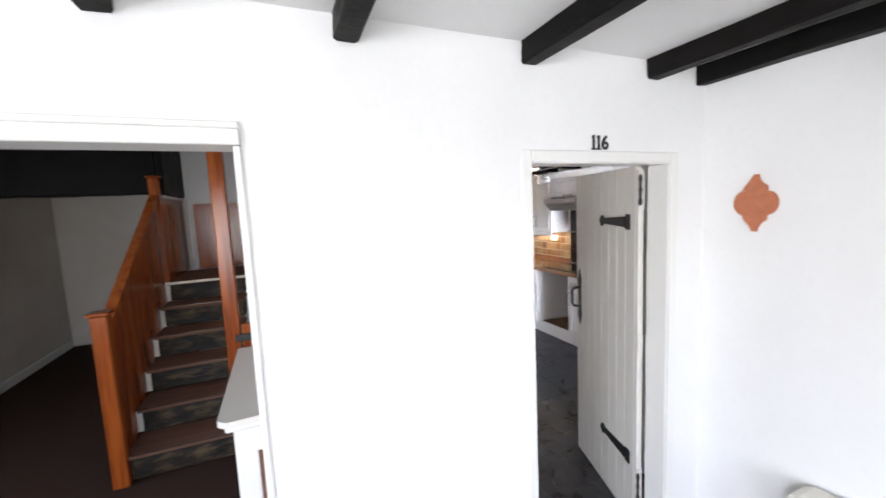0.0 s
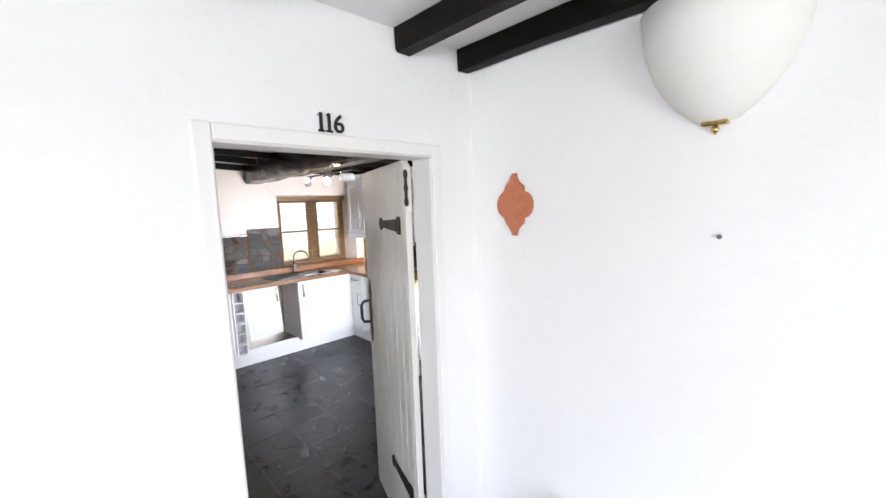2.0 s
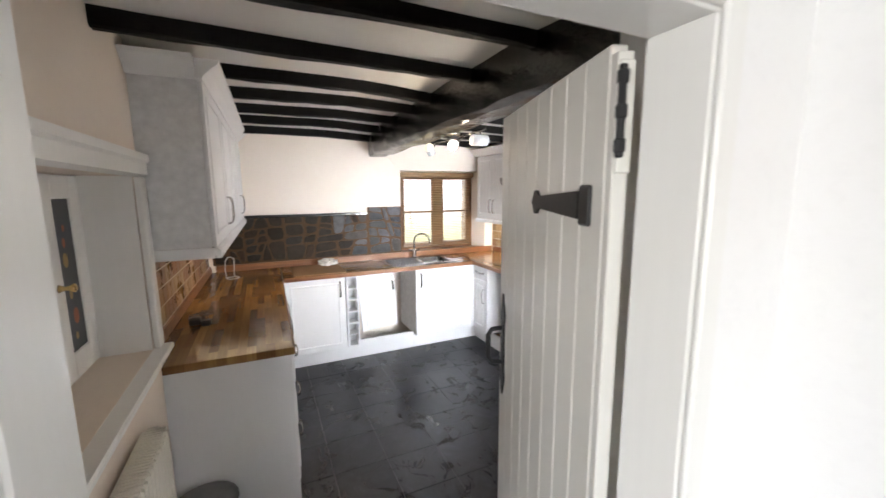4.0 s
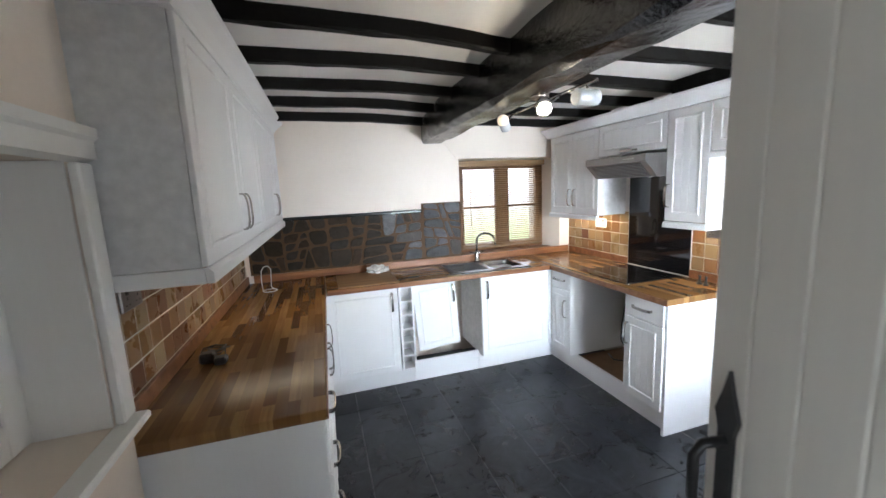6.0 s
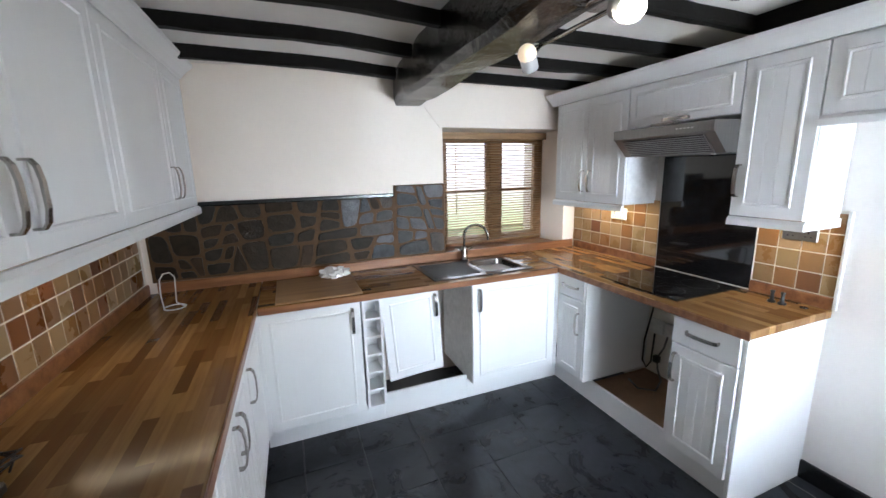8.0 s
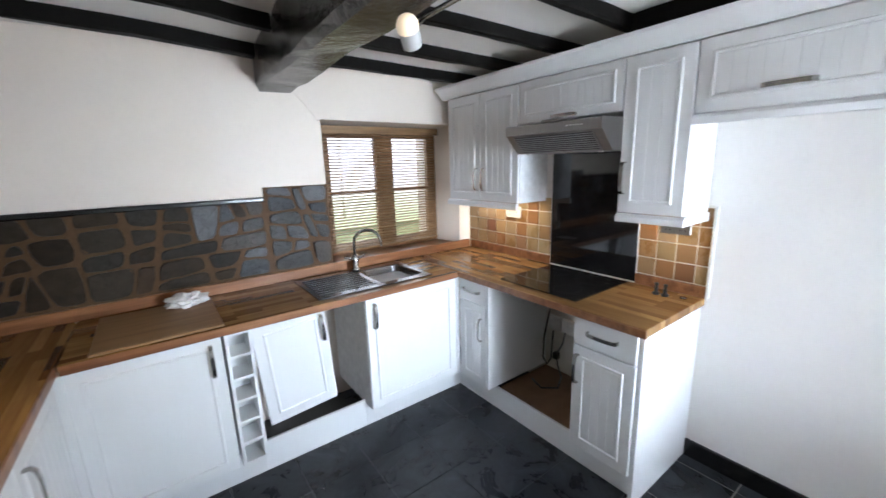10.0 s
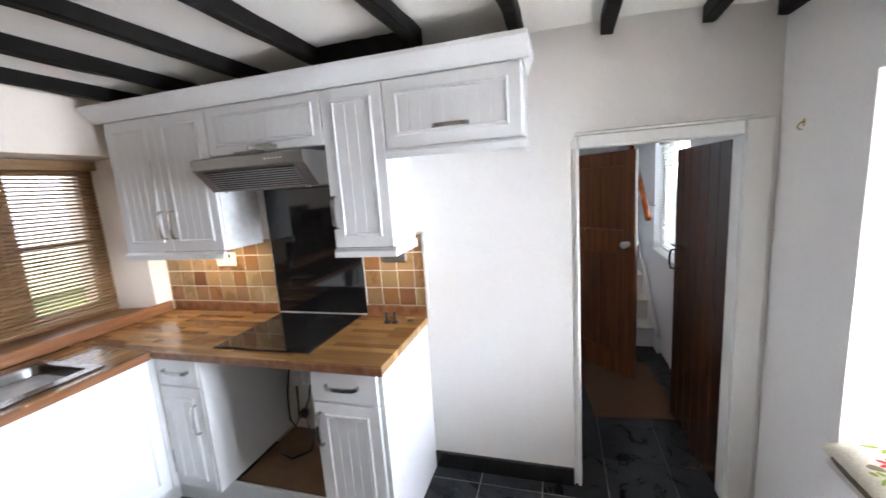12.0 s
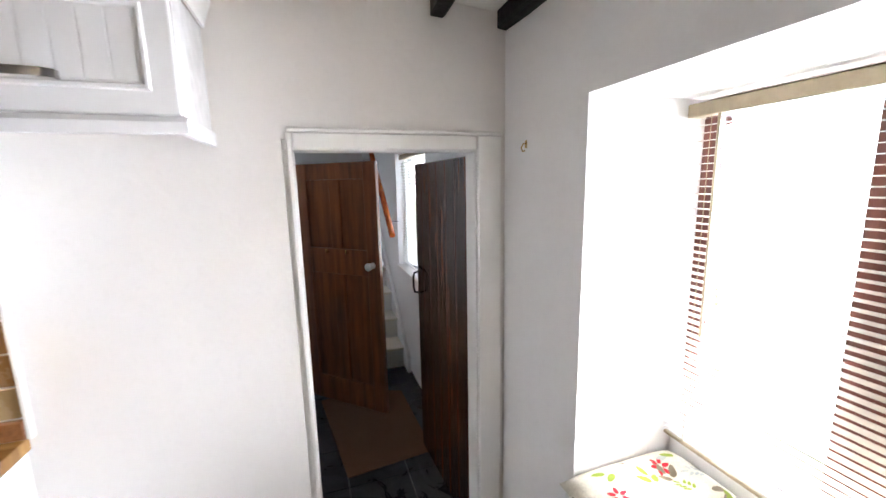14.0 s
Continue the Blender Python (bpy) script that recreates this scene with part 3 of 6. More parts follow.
prism(bm, [(a + wd - 0.056, z) for a, z in [(-0.012, 0.96), (0.0, 0.93), (0.012, 0.96), (0.028, 1.0), (0.018, 1.03), (0.018, 1.20), (0.028, 1.23), (0.012, 1.27), (0.0, 1.31), (-0.012, 1.27), (-0.027, 1.23), (-0.017, 1.20), (-0.017, 1.03), (-0.027, 1.0)]], 0.001, 0.008)
latch = part("latch_plate", bm, IRON, door_1, "black iron pointed latch plate")
bm = bmesh.new()
tube(bm, [(wd - 0.056, y, z) for y, z in ((0.006, 1.185), (0.045, 1.18), (0.058, 1.16), (0.058, 1.08), (0.045, 1.06), (0.006, 1.055))], 0.009)
part("pull", bm, IRON, latch)
for z in (1.80, 0.25):
    knuckle = boxes((-0.041, -0.031, -0.010, 0.003, z - 0.075, z + 0.075), bevel=0.003)
    for dz in (-0.055, 0.0, 0.055):
        bx(knuckle, -0.043, -0.029, -0.012, 0.005, z + dz - 0.012, z + dz + 0.012, 0.003)
    part("hinge", knuckle, IRON, door_1, "black iron butt hinge")
part("edge_strip", boxes((-0.022, -0.0005, -0.03, -0.001, 0.012, 1.90), bevel=0.002), LEAFPAINT, door_1)
for z0, z1 in ((1.70, 1.885), (0.15, 0.34), (0.98, 1.07)):
    part("packing_block", boxes((-0.0285, -0.0225, -0.03, -0.003, z0, z1), bevel=0.002), LEAFPAINT, door_1)

# architrave and lining of the wide opening to the stairs
t = thing("opening_trim", pose(0, 0, 0), "white painted trim round the wide stair opening", "trim", "", "structure")
part("head", boxes((-1.5, 0.345, 1.31, 1.45, 1.955, 2.0), (-1.5, 0.345, 1.318, 1.329, 2.002, 2.02), bevel=0.004), GLOSS, t)
part("jamb", boxes((0.325, 0.345, 1.318, 1.45, 0, 1.953), bevel=0.004), GLOSS, t)
part("jamb", boxes((-1.5, -1.48, 1.318, 1.45, 0, 1.953), bevel=0.004), GLOSS, t)

# ---- doorway to the hall, in the east wall ----
t = thing("door_frame_2", pose(0, 0, 0), "white painted door frame to the hall", "door frame", "", "structure")
part("jamb", boxes((4.175, 4.27, 2.625, 2.66, 0, 1.73), bevel=0.003), GLOSS, t)
part("jamb", boxes((4.175, 4.27, 1.945, 1.99, 0, 1.73), bevel=0.003), GLOSS, t)
part("head", boxes((4.175, 4.27, 1.945, 2.66, 1.73, 1.765), bevel=0.003), GLOSS, t)
part("architrave", boxes((4.160, 4.172, 2.628, 2.645, 0, 1.785), bevel=0.004), GLOSS, t)
part("architrave", boxes((4.152, 4.172, 1.89, 1.985, 0, 1.785), bevel=0.004), GLOSS, t)
part("architrave", boxes((4.148, 4.172, 1.885, 2.64, 1.787, 1.80), (4.154, 4.172, 1.99, 2.625, 1.733, 1.785), bevel=0.004), GLOSS, t)

bm = bmesh.new()
prism(bm, [(3.75, 1.8302), (4.169, 1.8302), (4.169, 1.868)], 0.0, 2.214, "z")
structure("wall_return", bm, WHITEWALL, "cream plaster wall running slightly out of square into the corner", "wall")

# skirting boards, black gloss
structure("baseboard", boxes((4.15, 4.168, 2.665, 3.425, 0.0, 0.10), bevel=0.004), BLACKSKIRT, "black gloss skirting board below a white wall", "skirting")
structure("baseboard", boxes((3.0, 4.15, 1.832, 1.85, 0.0, 0.10), bevel=0.004), BLACKSKIRT, "black gloss skirting board below the window seat", "skirting")

# ---- cabinet parts ----
def front(parent, w, h, boards=True, edge=0.052, name="door"):
    """A foil-wrapped door front in local x (width), z (height), facing -y, with its moulding and grooved boards."""
    bm = bmesh.new()
    bx(bm, 0.0015, w - 0.0015, -0.018, 0, 0.0015, h - 0.0015, 0.004, 2)
    d = part(name, bm, CABINET, parent)
    if min(w, h) < 0.17:
        return d
    e = edge if min(w, h) > 0.25 else 0.042
    bm = bmesh.new()
    ring_frame(bm, e, w - e, e, h - e, 0.015, -0.0235, -0.0178)
    part("moulding", bm, CABINET, d)
    if boards:
        a, b = e + 0.018, w - e - 0.018
        k = max(2, round((b - a) / 0.05))
        for i in range(k):
            bm = bmesh.new()
            bx(bm, a + i * (b - a) / k + 0.0012, a + (i + 1) * (b - a) / k - 0.0012, -0.0205, -0.0178, e + 0.018, h - e - 0.018, 0.0012)
            part("panel_board", bm, CABINET, d)
    return d


def bow_handle(parent, x, z, upright, length=0.15, name="handle"):
    bm = bmesh.new()
    L = length / 2
    pts = [(-L, 0), (-L, -0.018), (-L * 0.82, -0.027), (-L * 0.4, -0.032), (L * 0.4, -0.032), (L * 0.82, -0.027), (L, -0.018), (L, 0)]
    strap_path(bm, pts, 0.017, 0.006)
    ob = part(name, bm, CHROME, parent, "brushed metal bow handle")
    ob.matrix_basis = pose(x, -0.0178, z, 0, 90 if upright else 0, 0)
    return ob


def cupboard(parent, x, w, z0, z1, handle=None, boards=True, name="door"):
    """A door or drawer front on a unit; handle: (x, z, upright) on that front."""
    d = front(parent, w, z1 - z0, boards, name=name)
    d.location = (x, 0, z0)
    if handle:
        bow_handle(d, *handle)
    return d


def carcass(parent, w, depth, z0, z1, th=0.018):
    part("side", boxes((0, th, 0.001, depth, z0, z1)), CARCASS, parent)
    part("side", boxes((w - th, w, 0.001, depth, z0, z1)), CARCASS, parent)
    part("bottom", boxes((th, w - th, 0.001, depth, z0, z0 + th)), CARCASS, parent)
    part("top", boxes((th, w - th, 0.001, depth, z1 - th, z1)), CARCASS, parent)
    part("back", boxes((th, w - th, depth - 0.008, depth, z0 + th, z1 - th)), CARCASS, parent)


# north run: local x runs east, fronts face south
def north_unit(x, label, name="base_cabinet"):
    return thing(name, pose(x, 4.68, 0), label, "cabinet", "base cabinets")


u = north_unit(1.625, "white base cabinet with a panelled door beside a bottle rack")
carcass(u, 0.545, 0.5, 0.155, 0.868)
cupboard(u, 0.0, 0.545, 0.155, 0.866, (0.495, 0.60, True), False)
rack = thing("bottle_rack", pose(2.18, 4.66, 0), "narrow white open bottle rack with six pigeonholes", "wine rack")
part("side", boxes((0, 0.014, 0.0, 0.5, 0.155, 0.868)), CABINET, rack)
part("side", boxes((0.102, 0.116, 0.0, 0.5, 0.155, 0.868)), CABINET, rack)
part("back", boxes((0.014, 0.102, 0.14, 0.15, 0.155, 0.868)), CARCASS, rack)
for i in range(7):
    part("shelf", boxes((0.014, 0.102, 0.002, 0.14, 0.157 + i * 0.1155, 0.171 + i * 0.1155)), CABINET, rack)
pan = thing("appliance_door_panel", pose(2.338, 4.745, 0.272, 3.5, -4.5, 0), "loose white appliance door panel hanging under the worktop", "panel")
front(pan, 0.375, 0.583, False, name="panel")
bow_handle(pan, 0.345, 0.465, True)
u = north_unit(2.895, "white base cabinet with a wide panelled door under the sink")
carcass(u, 0.69, 0.5, 0.155, 0.868)
cupboard(u, 0.0, 0.66, 0.155, 0.866, (0.05, 0.60, True), False)
part("filler", boxes((0.662, 0.69, -0.016, 0.0, 0.155, 0.866), bevel=0.002), CABINET, u)
for a, b, h in ((1.60, 2.299, 0.152), (2.30, 2.894, 0.178), (2.895, 3.655, 0.152)):
    solid("plinth_board", boxes((a, b, 4.76, 4.776, 0.0, h), bevel=0.001), CABINET, "white plinth board below the base cabinets", "plinth", "plinth boards")
solid("corner_filler", boxes((1.596, 1.634, 4.645, 4.70, 0.152, 0.868), bevel=0.002), CABINET, "white filler strip in the inner cabinet corner", "panel")
# black sheet over the tiles, standing for the shade inside the empty space
solid("void_floor_board", boxes((2.30, 2.89, 4.785, 5.21, 0.0, 0.012)), BLACKPLASTIC, "black sheet giving the floor of an empty appliance space its shade", "floor panel")

# east run: local x runs south, fronts face west
def east_unit(y, label, name="base_cabinet", x=3.60, z=0.0, group="base cabinets"):
    return thing(name, pose(x, y, z, 0, 0, -90), label, "cabinet", group)


u = east_unit(4.66, "narrow white cabinet with a drawer over its door")
carcass(u, 0.262, 0.56, 0.155, 0.868)
cupboard(u, 0.0, 0.262, 0.722, 0.866, (0.131, 0.08, False), False, "drawer")
cupboard(u, 0.0, 0.262, 0.155, 0.718, (0.215, 0.40, True))
part("side_panel", boxes((0.2635, 0.28, -0.016, 0.56, 0.152, 0.868), bevel=0.002), CABINET, u)
u = east_unit(3.765, "white end cabinet with a drawer over a grooved door")
carcass(u, 0.318, 0.56, 0.155, 0.868)
cupboard(u, 0.0, 0.318, 0.722, 0.866, (0.155, 0.078, False), False, "drawer")
cupboard(u, 0.0, 0.318, 0.155, 0.718, (0.03, 0.44, True))
solid("end_panel", boxes((3.592, 4.166, 3.424, 3.444, 0.0, 0.868), bevel=0.002), CABINET, "white full-height panel closing the cabinet run", "panel")
solid("plinth_board", boxes((3.655, 3.671, 3.446, 4.764, 0.0, 0.15)), CABINET, "white plinth board below the hob run", "plinth")
solid("oven_space_shelf", boxes((3.69, 4.16, 3.77, 4.375, 0.12, 0.14)), DUSTBOARD, "dusty brown board in the empty oven space", "shelf")
bm = bmesh.new()
bx(bm, 4.158, 4.166, 3.77, 4.375, 0.14, 0.868)
structure("wall_oven_space", bm, PALE, "bare pale wall at the back of the oven space", "wall")
t = thing("cooker_outlet", pose(4.155, 4.235, 0.50), "white cooker outlet plates with hanging cables", "outlet")
for dy in (0.056, -0.056):
    part("plate", boxes((-0.028, 0.0, dy - 0.05, dy + 0.05, -0.05, 0.05), bevel=0.006), WHITEPLASTIC, t)
for k, pts in enumerate(([(-0.03, 0.075, 0.36), (-0.04, 0.08, 0.12), (-0.05, 0.12, -0.12), (-0.06, 0.115, -0.27), (-0.06, 0.08, -0.31), (-0.05, 0.055, -0.26), (-0.04, 0.05, -0.05)],
                         [(-0.03, -0.04, -0.04), (-0.05, -0.035, -0.12), (-0.06, 0.0, -0.20), (-0.06, -0.01, -0.28), (-0.08, -0.06, -0.345)],
                         [(-0.08, -0.06, -0.345), (-0.20, -0.12, -0.35), (-0.28, -0.05, -0.35), (-0.24, 0.06, -0.35)])):
    bm = bmesh.new()
    tube(bm, pts, 0.0065, 6)
    part("cable", bm, (BLACKPLASTIC, GREYPLASTIC, BLACKPLASTIC)[k], t)
part("plug", boxes((-0.085, -0.045, -0.02, 0.02, -0.235, -0.185), bevel=0.006), BLACKPLASTIC, t, "black plug on a hanging cable")

# west run: local x runs north, fronts face east
def west_unit(y, label, name="base_cabinet", x=0.60, z=0.0, group="base cabinets"):
    return thing(name, WEST @ pose(x, y - 3.0, z, 0, 0, 90), label, "cabinet", group)


u = west_unit(3.005, "white drawer cabinet with three stacked drawers")
carcass(u, 0.48, 0.55, 0.155, 0.868)
for z0, z1 in ((0.155, 0.40), (0.404, 0.642), (0.646, 0.866)):
    cupboard(u, 0.0, 0.48, z0, z1, (0.24, (z1 - z0) / 2 + 0.03, False), False, "drawer")
u = west_unit(3.49, "white base cabinet with two panelled doors")
carcass(u, 0.62, 0.55, 0.155, 0.868)
cupboard(u, 0.0, 0.31, 0.155, 0.866, (0.27, 0.58, True))
cupboard(u, 0.31, 0.31, 0.155, 0.866, (0.04, 0.58, True))
u = west_unit(4.115, "white base cabinet with a panelled door next to the corner")
carcass(u, 0.51, 0.55, 0.155, 0.868)
cupboard(u, 0.0, 0.51, 0.155, 0.866, (0.05, 0.58, True))
solid("end_panel", boxes((0.005, 0.612, -0.016, 0.002, 0.0, 0.868), bevel=0.002), CABINET, "white full-height panel closing the west cabinet run", "panel", m=WEST)
solid("plinth_board", boxes((0.525, 0.541, 0.004, 1.76, 0.0, 0.15)), CABINET, "white plinth board below the west cabinets", "plinth", m=WEST)

# ---- worktops ----
def worktop(name, bm, edge, material, label, m=None):
    t = thing(name, m or pose(0, 0, 0), label, "worktop")
    part("slab", bm, material, t)
    part("front_edge", boxes(edge, bevel=0.003), EDGE, t, "darker wooden front edging")


worktop("worktop_west", boxes((0.002, 0.622, -0.03, 2.215, 0.87, 0.91), bevel=0.003), (0.6225, 0.628, -0.03, 1.66, 0.8705, 0.9095), TOP_Y, "oak block worktop with glossy oiled staves along the tiled wall", WEST)
bm = bmesh.new()
plate_with_hole(bm, (1.632, 2.715, 3.395, 3.552), (4.638, 4.725, 5.125, 5.216), 0.87, 0.9096)
worktop("worktop_north", bm, (1.634, 3.550, 4.632, 4.6375, 0.8705, 0.909), TOP_X, "oak block worktop holding the steel sink")
worktop("worktop_east", boxes((3.564, 4.166, 3.411, 5.216, 0.87, 0.91), bevel=0.003), (3.558, 3.5635, 3.405, 4.64, 0.8705, 0.9095), TOP_Y, "oak block worktop holding the black hob")
structure("upstand_north", boxes((1.06, 4.145, 5.197, 5.217, 0.911, 0.975), bevel=0.003), EDGE, "wooden upstand strip below slate stonework", "trim")
structure("upstand_west", boxes((0.002, 0.02, -0.02, 2.19, 0.911, 0.975), bevel=0.003), EDGE, "wooden upstand strip below wall tiles", "trim", WEST)
structure("upstand_east", boxes((4.147, 4.166, 3.41, 3.765, 0.911, 0.97), (4.147, 4.166, 4.365, 5.19, 0.911, 0.97), bevel=0.003), EDGE, "wooden upstand strip below wall tiles", "trim")

# ---- wall cabinets, east ----
def swap_profile(bm, pts, a, b):
    """Profile in local y, z swept along local x."""
    prism(bm, pts, a, b, "x")


u = east_unit(5.115, "white wall cabinet with two panelled doors beside the window", "wall_cabinet", 3.895, 0.0, "wall cabinets")
carcass(u, 0.70, 0.272, 1.345, 2.07)
cupboard(u, 0.0, 0.35, 1.345, 2.068, (0.312, 0.15, True))
cupboard(u, 0.35, 0.35, 1.345, 2.068, (0.038, 0.15, True))
bm = bmesh.new()
swap_profile(bm, [(-0.019, 1.343), (-0.032, 1.33), (-0.032, 1.302), (-0.012, 1.302), (-0.008, 1.343)], -0.012, 0.70)
part("pelmet", bm, CABINET, u)
u = east_unit(4.413, "white bridging cabinet above the cooker hood", "wall_cabinet", 3.895, 0.0, "wall cabinets")
carcass(u, 0.662, 0.272, 1.83, 2.07)
cupboard(u, 0.0, 0.662, 1.83, 2.068, (0.331, 0.018, False))
u = east_unit(3.748, "tall narrow white wall cabinet with a grooved door", "wall_cabinet", 3.895, 0.0, "wall cabinets")
carcass(u, 0.305, 0.272, 1.345, 2.07)
cupboard(u, 0.0, 0.305, 1.345, 2.068, (0.025, 0.17, True))
bm = bmesh.new()
swap_profile(bm, [(-0.019, 1.343), (-0.032, 1.33), (-0.032, 1.302), (-0.012, 1.302), (-0.008, 1.343)], 0.0, 0.317)
bx(bm, 0.298, 0.314, -0.008, 0.27, 1.302, 1.343)
part("pelmet", bm, CABINET, u)
u = east_unit(3.44, "white bridging wall cabinet with a lift-up grooved door", "wall_cabinet", 3.895, 0.0, "wall cabinets")
carcass(u, 0.592, 0.272, 1.78, 2.07)
cupboard(u, 0.0, 0.592, 1.78, 2.068, (0.30, 0.075, False))
bm = bmesh.new()
swap_profile(bm, [(-0.019, 1.778), (-0.032, 1.765), (-0.032, 1.738), (-0.012, 1.738), (-0.008, 1.778)], 0.0, 0.604)
bx(bm, 0.585, 0.601, -0.008, 0.27, 1.738, 1.778)
part("pelmet", bm, CABINET, u)
bm = bmesh.new()
prof = [(0.0, 2.072), (-0.022, 2.072), (-0.03, 2.085), (-0.055, 2.11), (-0.085, 2.135), (-0.09, 2.15), (0.0, 2.15)]
prism(bm, [(3.895 + a, z) for a, z in prof], 2.815, 5.18)
solid("cornice", bm, CABINET, "white moulded cornice along the top of the wall cabinets", "cornice")
bm = bmesh.new()
prism(bm, [(2.845 + a * 0.35, z - 0.0005) for a, z in prof], 3.896, 4.166, "x")
solid("cornice_return", bm, CABINET, "white moulded cornice return at the cabinet end", "cornice")

# ---- wall cabinets, west ----
u = west_unit(2.965, "white wall cabinet with two panelled doors above the tiled worktop", "wall_cabinet", 0.315, 0.0, "wall cabinets")
carcass(u, 1.13, 0.312, 1.43, 2.14)
cupboard(u, 0.0, 0.595, 1.43, 2.138, (0.555, 0.14, True), False)
cupboard(u, 0.595, 0.535, 1.43, 2.138, (0.04, 0.14, True), False)
bm = bmesh.new()
swap_profile(bm, [(-0.019, 1.428), (-0.032, 1.415), (-0.032, 1.382), (-0.012, 1.382), (-0.008, 1.428)], -0.006, 1.13)
bx(bm, -0.006, 0.012, -0.008, 0.31, 1.382, 1.428)
part("pelmet", bm, CABINET, u)
u = west_unit(4.098, "white wall cabinet with panelled doors reaching the stone wall", "wall_cabinet", 0.315, 0.0, "wall cabinets")
carcass(u, 1.08, 0.312, 1.43, 2.14)
cupboard(u, 0.0, 0.66, 1.43, 2.138, (0.62, 0.14, True), False)
cupboard(u, 0.66, 0.42, 1.43, 2.138, (0.04, 0.14, True), False)
bm = bmesh.new()
swap_profile(bm, [(-0.019, 1.428), (-0.032, 1.415), (-0.032, 1.382), (-0.012, 1.382), (-0.008, 1.428)], 0.0, 1.08)
part("pelmet", bm, CABINET, u)
bm = bmesh.new()
prism(bm, [(0.315 - a, z + 0.066) for a, z in prof], -0.07, 2.2)
solid("cornice", bm, CABINET, "white moulded cornice along the west wall cabinets", "cornice", m=WEST)
bm = bmesh.new()
prism(bm, [(-0.037 + a, z + 0.066) for a, z in prof], 0.002, 0.314, "x")
solid("cornice_return", bm, CABINET, "white moulded cornice return at the cabinet end", "cornice", m=WEST)
# ---- cooker hood, hob, splashback ----
GRILLE = plain("satin_grille_grey", (0.30, 0.30, 0.30), 0.6, 0.3)
t = thing("cooker_hood", pose(3.695, 3.745, 1.65), "brushed steel cooker hood with a slatted underside grille", "cooker hood")
bm = bmesh.new()
prism(bm, [(0.0, 0.10), (0.0, 0.146), (0.012, 0.152), (0.46, 0.152), (0.46, 0.0), (0.105, 0.0), (0.010, 0.096)], 0.0, 0.60)
hood_body = part("body", bm, HOODSTEEL, t)
bm = bmesh.new()
prism(bm, [(0.016, 0.088), (0.014, 0.086), (0.098, 0.0022), (0.100, 0.0042)], 0.05, 0.55)
part("filter_panel", bm, BLACKPLASTIC, t, "dark filter behind the slats")
for i in range(9):
    f = 0.10 + i * 0.10
    x, z = 0.010 + 0.095 * f, 0.096 - 0.096 * f
    bm = bmesh.new()
    prism(bm, [(x, z - 0.001), (x + 0.004, z - 0.0045), (x + 0.001, z - 0.0085), (x - 0.004, z - 0.005)], 0.055, 0.545)
    part("slat", bm, GRILLE, t)
for y in (0.05, 0.545):
    bm = bmesh.new()
    prism(bm, [(0.014, 0.090), (0.010, 0.086), (0.100, -0.002), (0.104, 0.002)], y, y + 0.006)
    part("grille_edge", bm, HOODSTEEL, t)
part("visor_handle", boxes((-0.014, 0.03, 0.20, 0.34, 0.150, 0.164), bevel=0.005), HOODSTEEL, t)
for i in range(5):
    part("button", boxes((-0.003, 0.001, 0.10 + i * 0.02, 0.112 + i * 0.02, 0.122, 0.128), bevel=0.001), WHITEPLASTIC, t)
for y in (0.06, 0.52):
    part("screw_cap", boxes((0.11, 0.128, y, y + 0.018, -0.008, -0.0005), bevel=0.002), WHITEPLASTIC, t)

t = thing("splashback", pose(4.156, 3.768, 0.912), "tall black glass splashback behind the hob", "splashback")
part("glass", boxes((0.0, 0.010, 0.0, 0.594, 0.0, 0.788), bevel=0.002), BLACKGLASS, t)
part("base_seal", boxes((-0.006, -0.0005, 0.0, 0.594, 0.0, 0.006), bevel=0.001), WHITEPLASTIC, t, "white sealant bead along the worktop")
for y in (-0.0045, 0.5945):
    part("edge_seal", boxes((0.001, 0.010, y, y + 0.004, 0.0, 0.46), bevel=0.001), WHITEPLASTIC, t)
t = thing("hob", pose(3.635, 3.80, 0.911), "flat black ceramic glass hob set in the worktop", "hob")
part("glass", boxes((0, 0.50, 0, 0.525, 0.0, 0.006), bevel=0.002), BLACKGLASS, t)
for cx, cy, r in ((0.13, 0.14, 0.075), (0.13, 0.38, 0.095), (0.37, 0.14, 0.095), (0.37, 0.38, 0.075)):
    bm = bmesh.new()
    lathe(bm, [(r, 0.0061), (r, 0.0064), (r - 0.0008, 0.0064), (r - 0.0008, 0.0061), (r, 0.0061)], 28, (cx, cy), caps=False)
    part("zone_ring", bm, BLACKPLASTIC, t)
for a, b in ((-0.004, -0.0005), (0.5255, 0.529)):
    part("edge_trim", boxes((-0.003, 0.503, a, b, 0.0, 0.005)), STEEL, t)

# ---- sink and tap ----
t = thing("kitchen_sink", pose(2.645, 4.69, 0.911), "stainless steel sink with a ribbed drainer and one bowl", "sink")
bm = bmesh.new()
x0, x1, y0, y1 = 0.40, 0.71, 0.055, 0.39
for s in ((0, x0, 0, 0.465, 0.0, 0.006), (x1, 0.745, 0, 0.465, 0.0, 0.006), (x0, x1, 0, y0, 0.0, 0.006), (x0, x1, y1, 0.465, 0.0, 0.006)):
    bx(bm, *s)
part("rim", bm, STEEL, t)
bm = bmesh.new()
n = 32
rings = []
for off, z in ((0.0, 0.004), (0.006, -0.01), (0.012, -0.13), (0.03, -0.155), (0.06, -0.16)):
    ring = []
    for k in range(n):
        a = 2 * math.pi * k / n
        c, s = math.cos(a), math.sin(a)
        e = 0.28
        px = (x1 - x0) / 2 * math.copysign(abs(c) ** e, c)
        py = (y1 - y0) / 2 * math.copysign(abs(s) ** e, s)
        ring.append(bm.verts.new(((x0 + x1) / 2 + px * (1 - off * 5), (y0 + y1) / 2 + py * (1 - off * 5), z)))
    rings.append(ring)
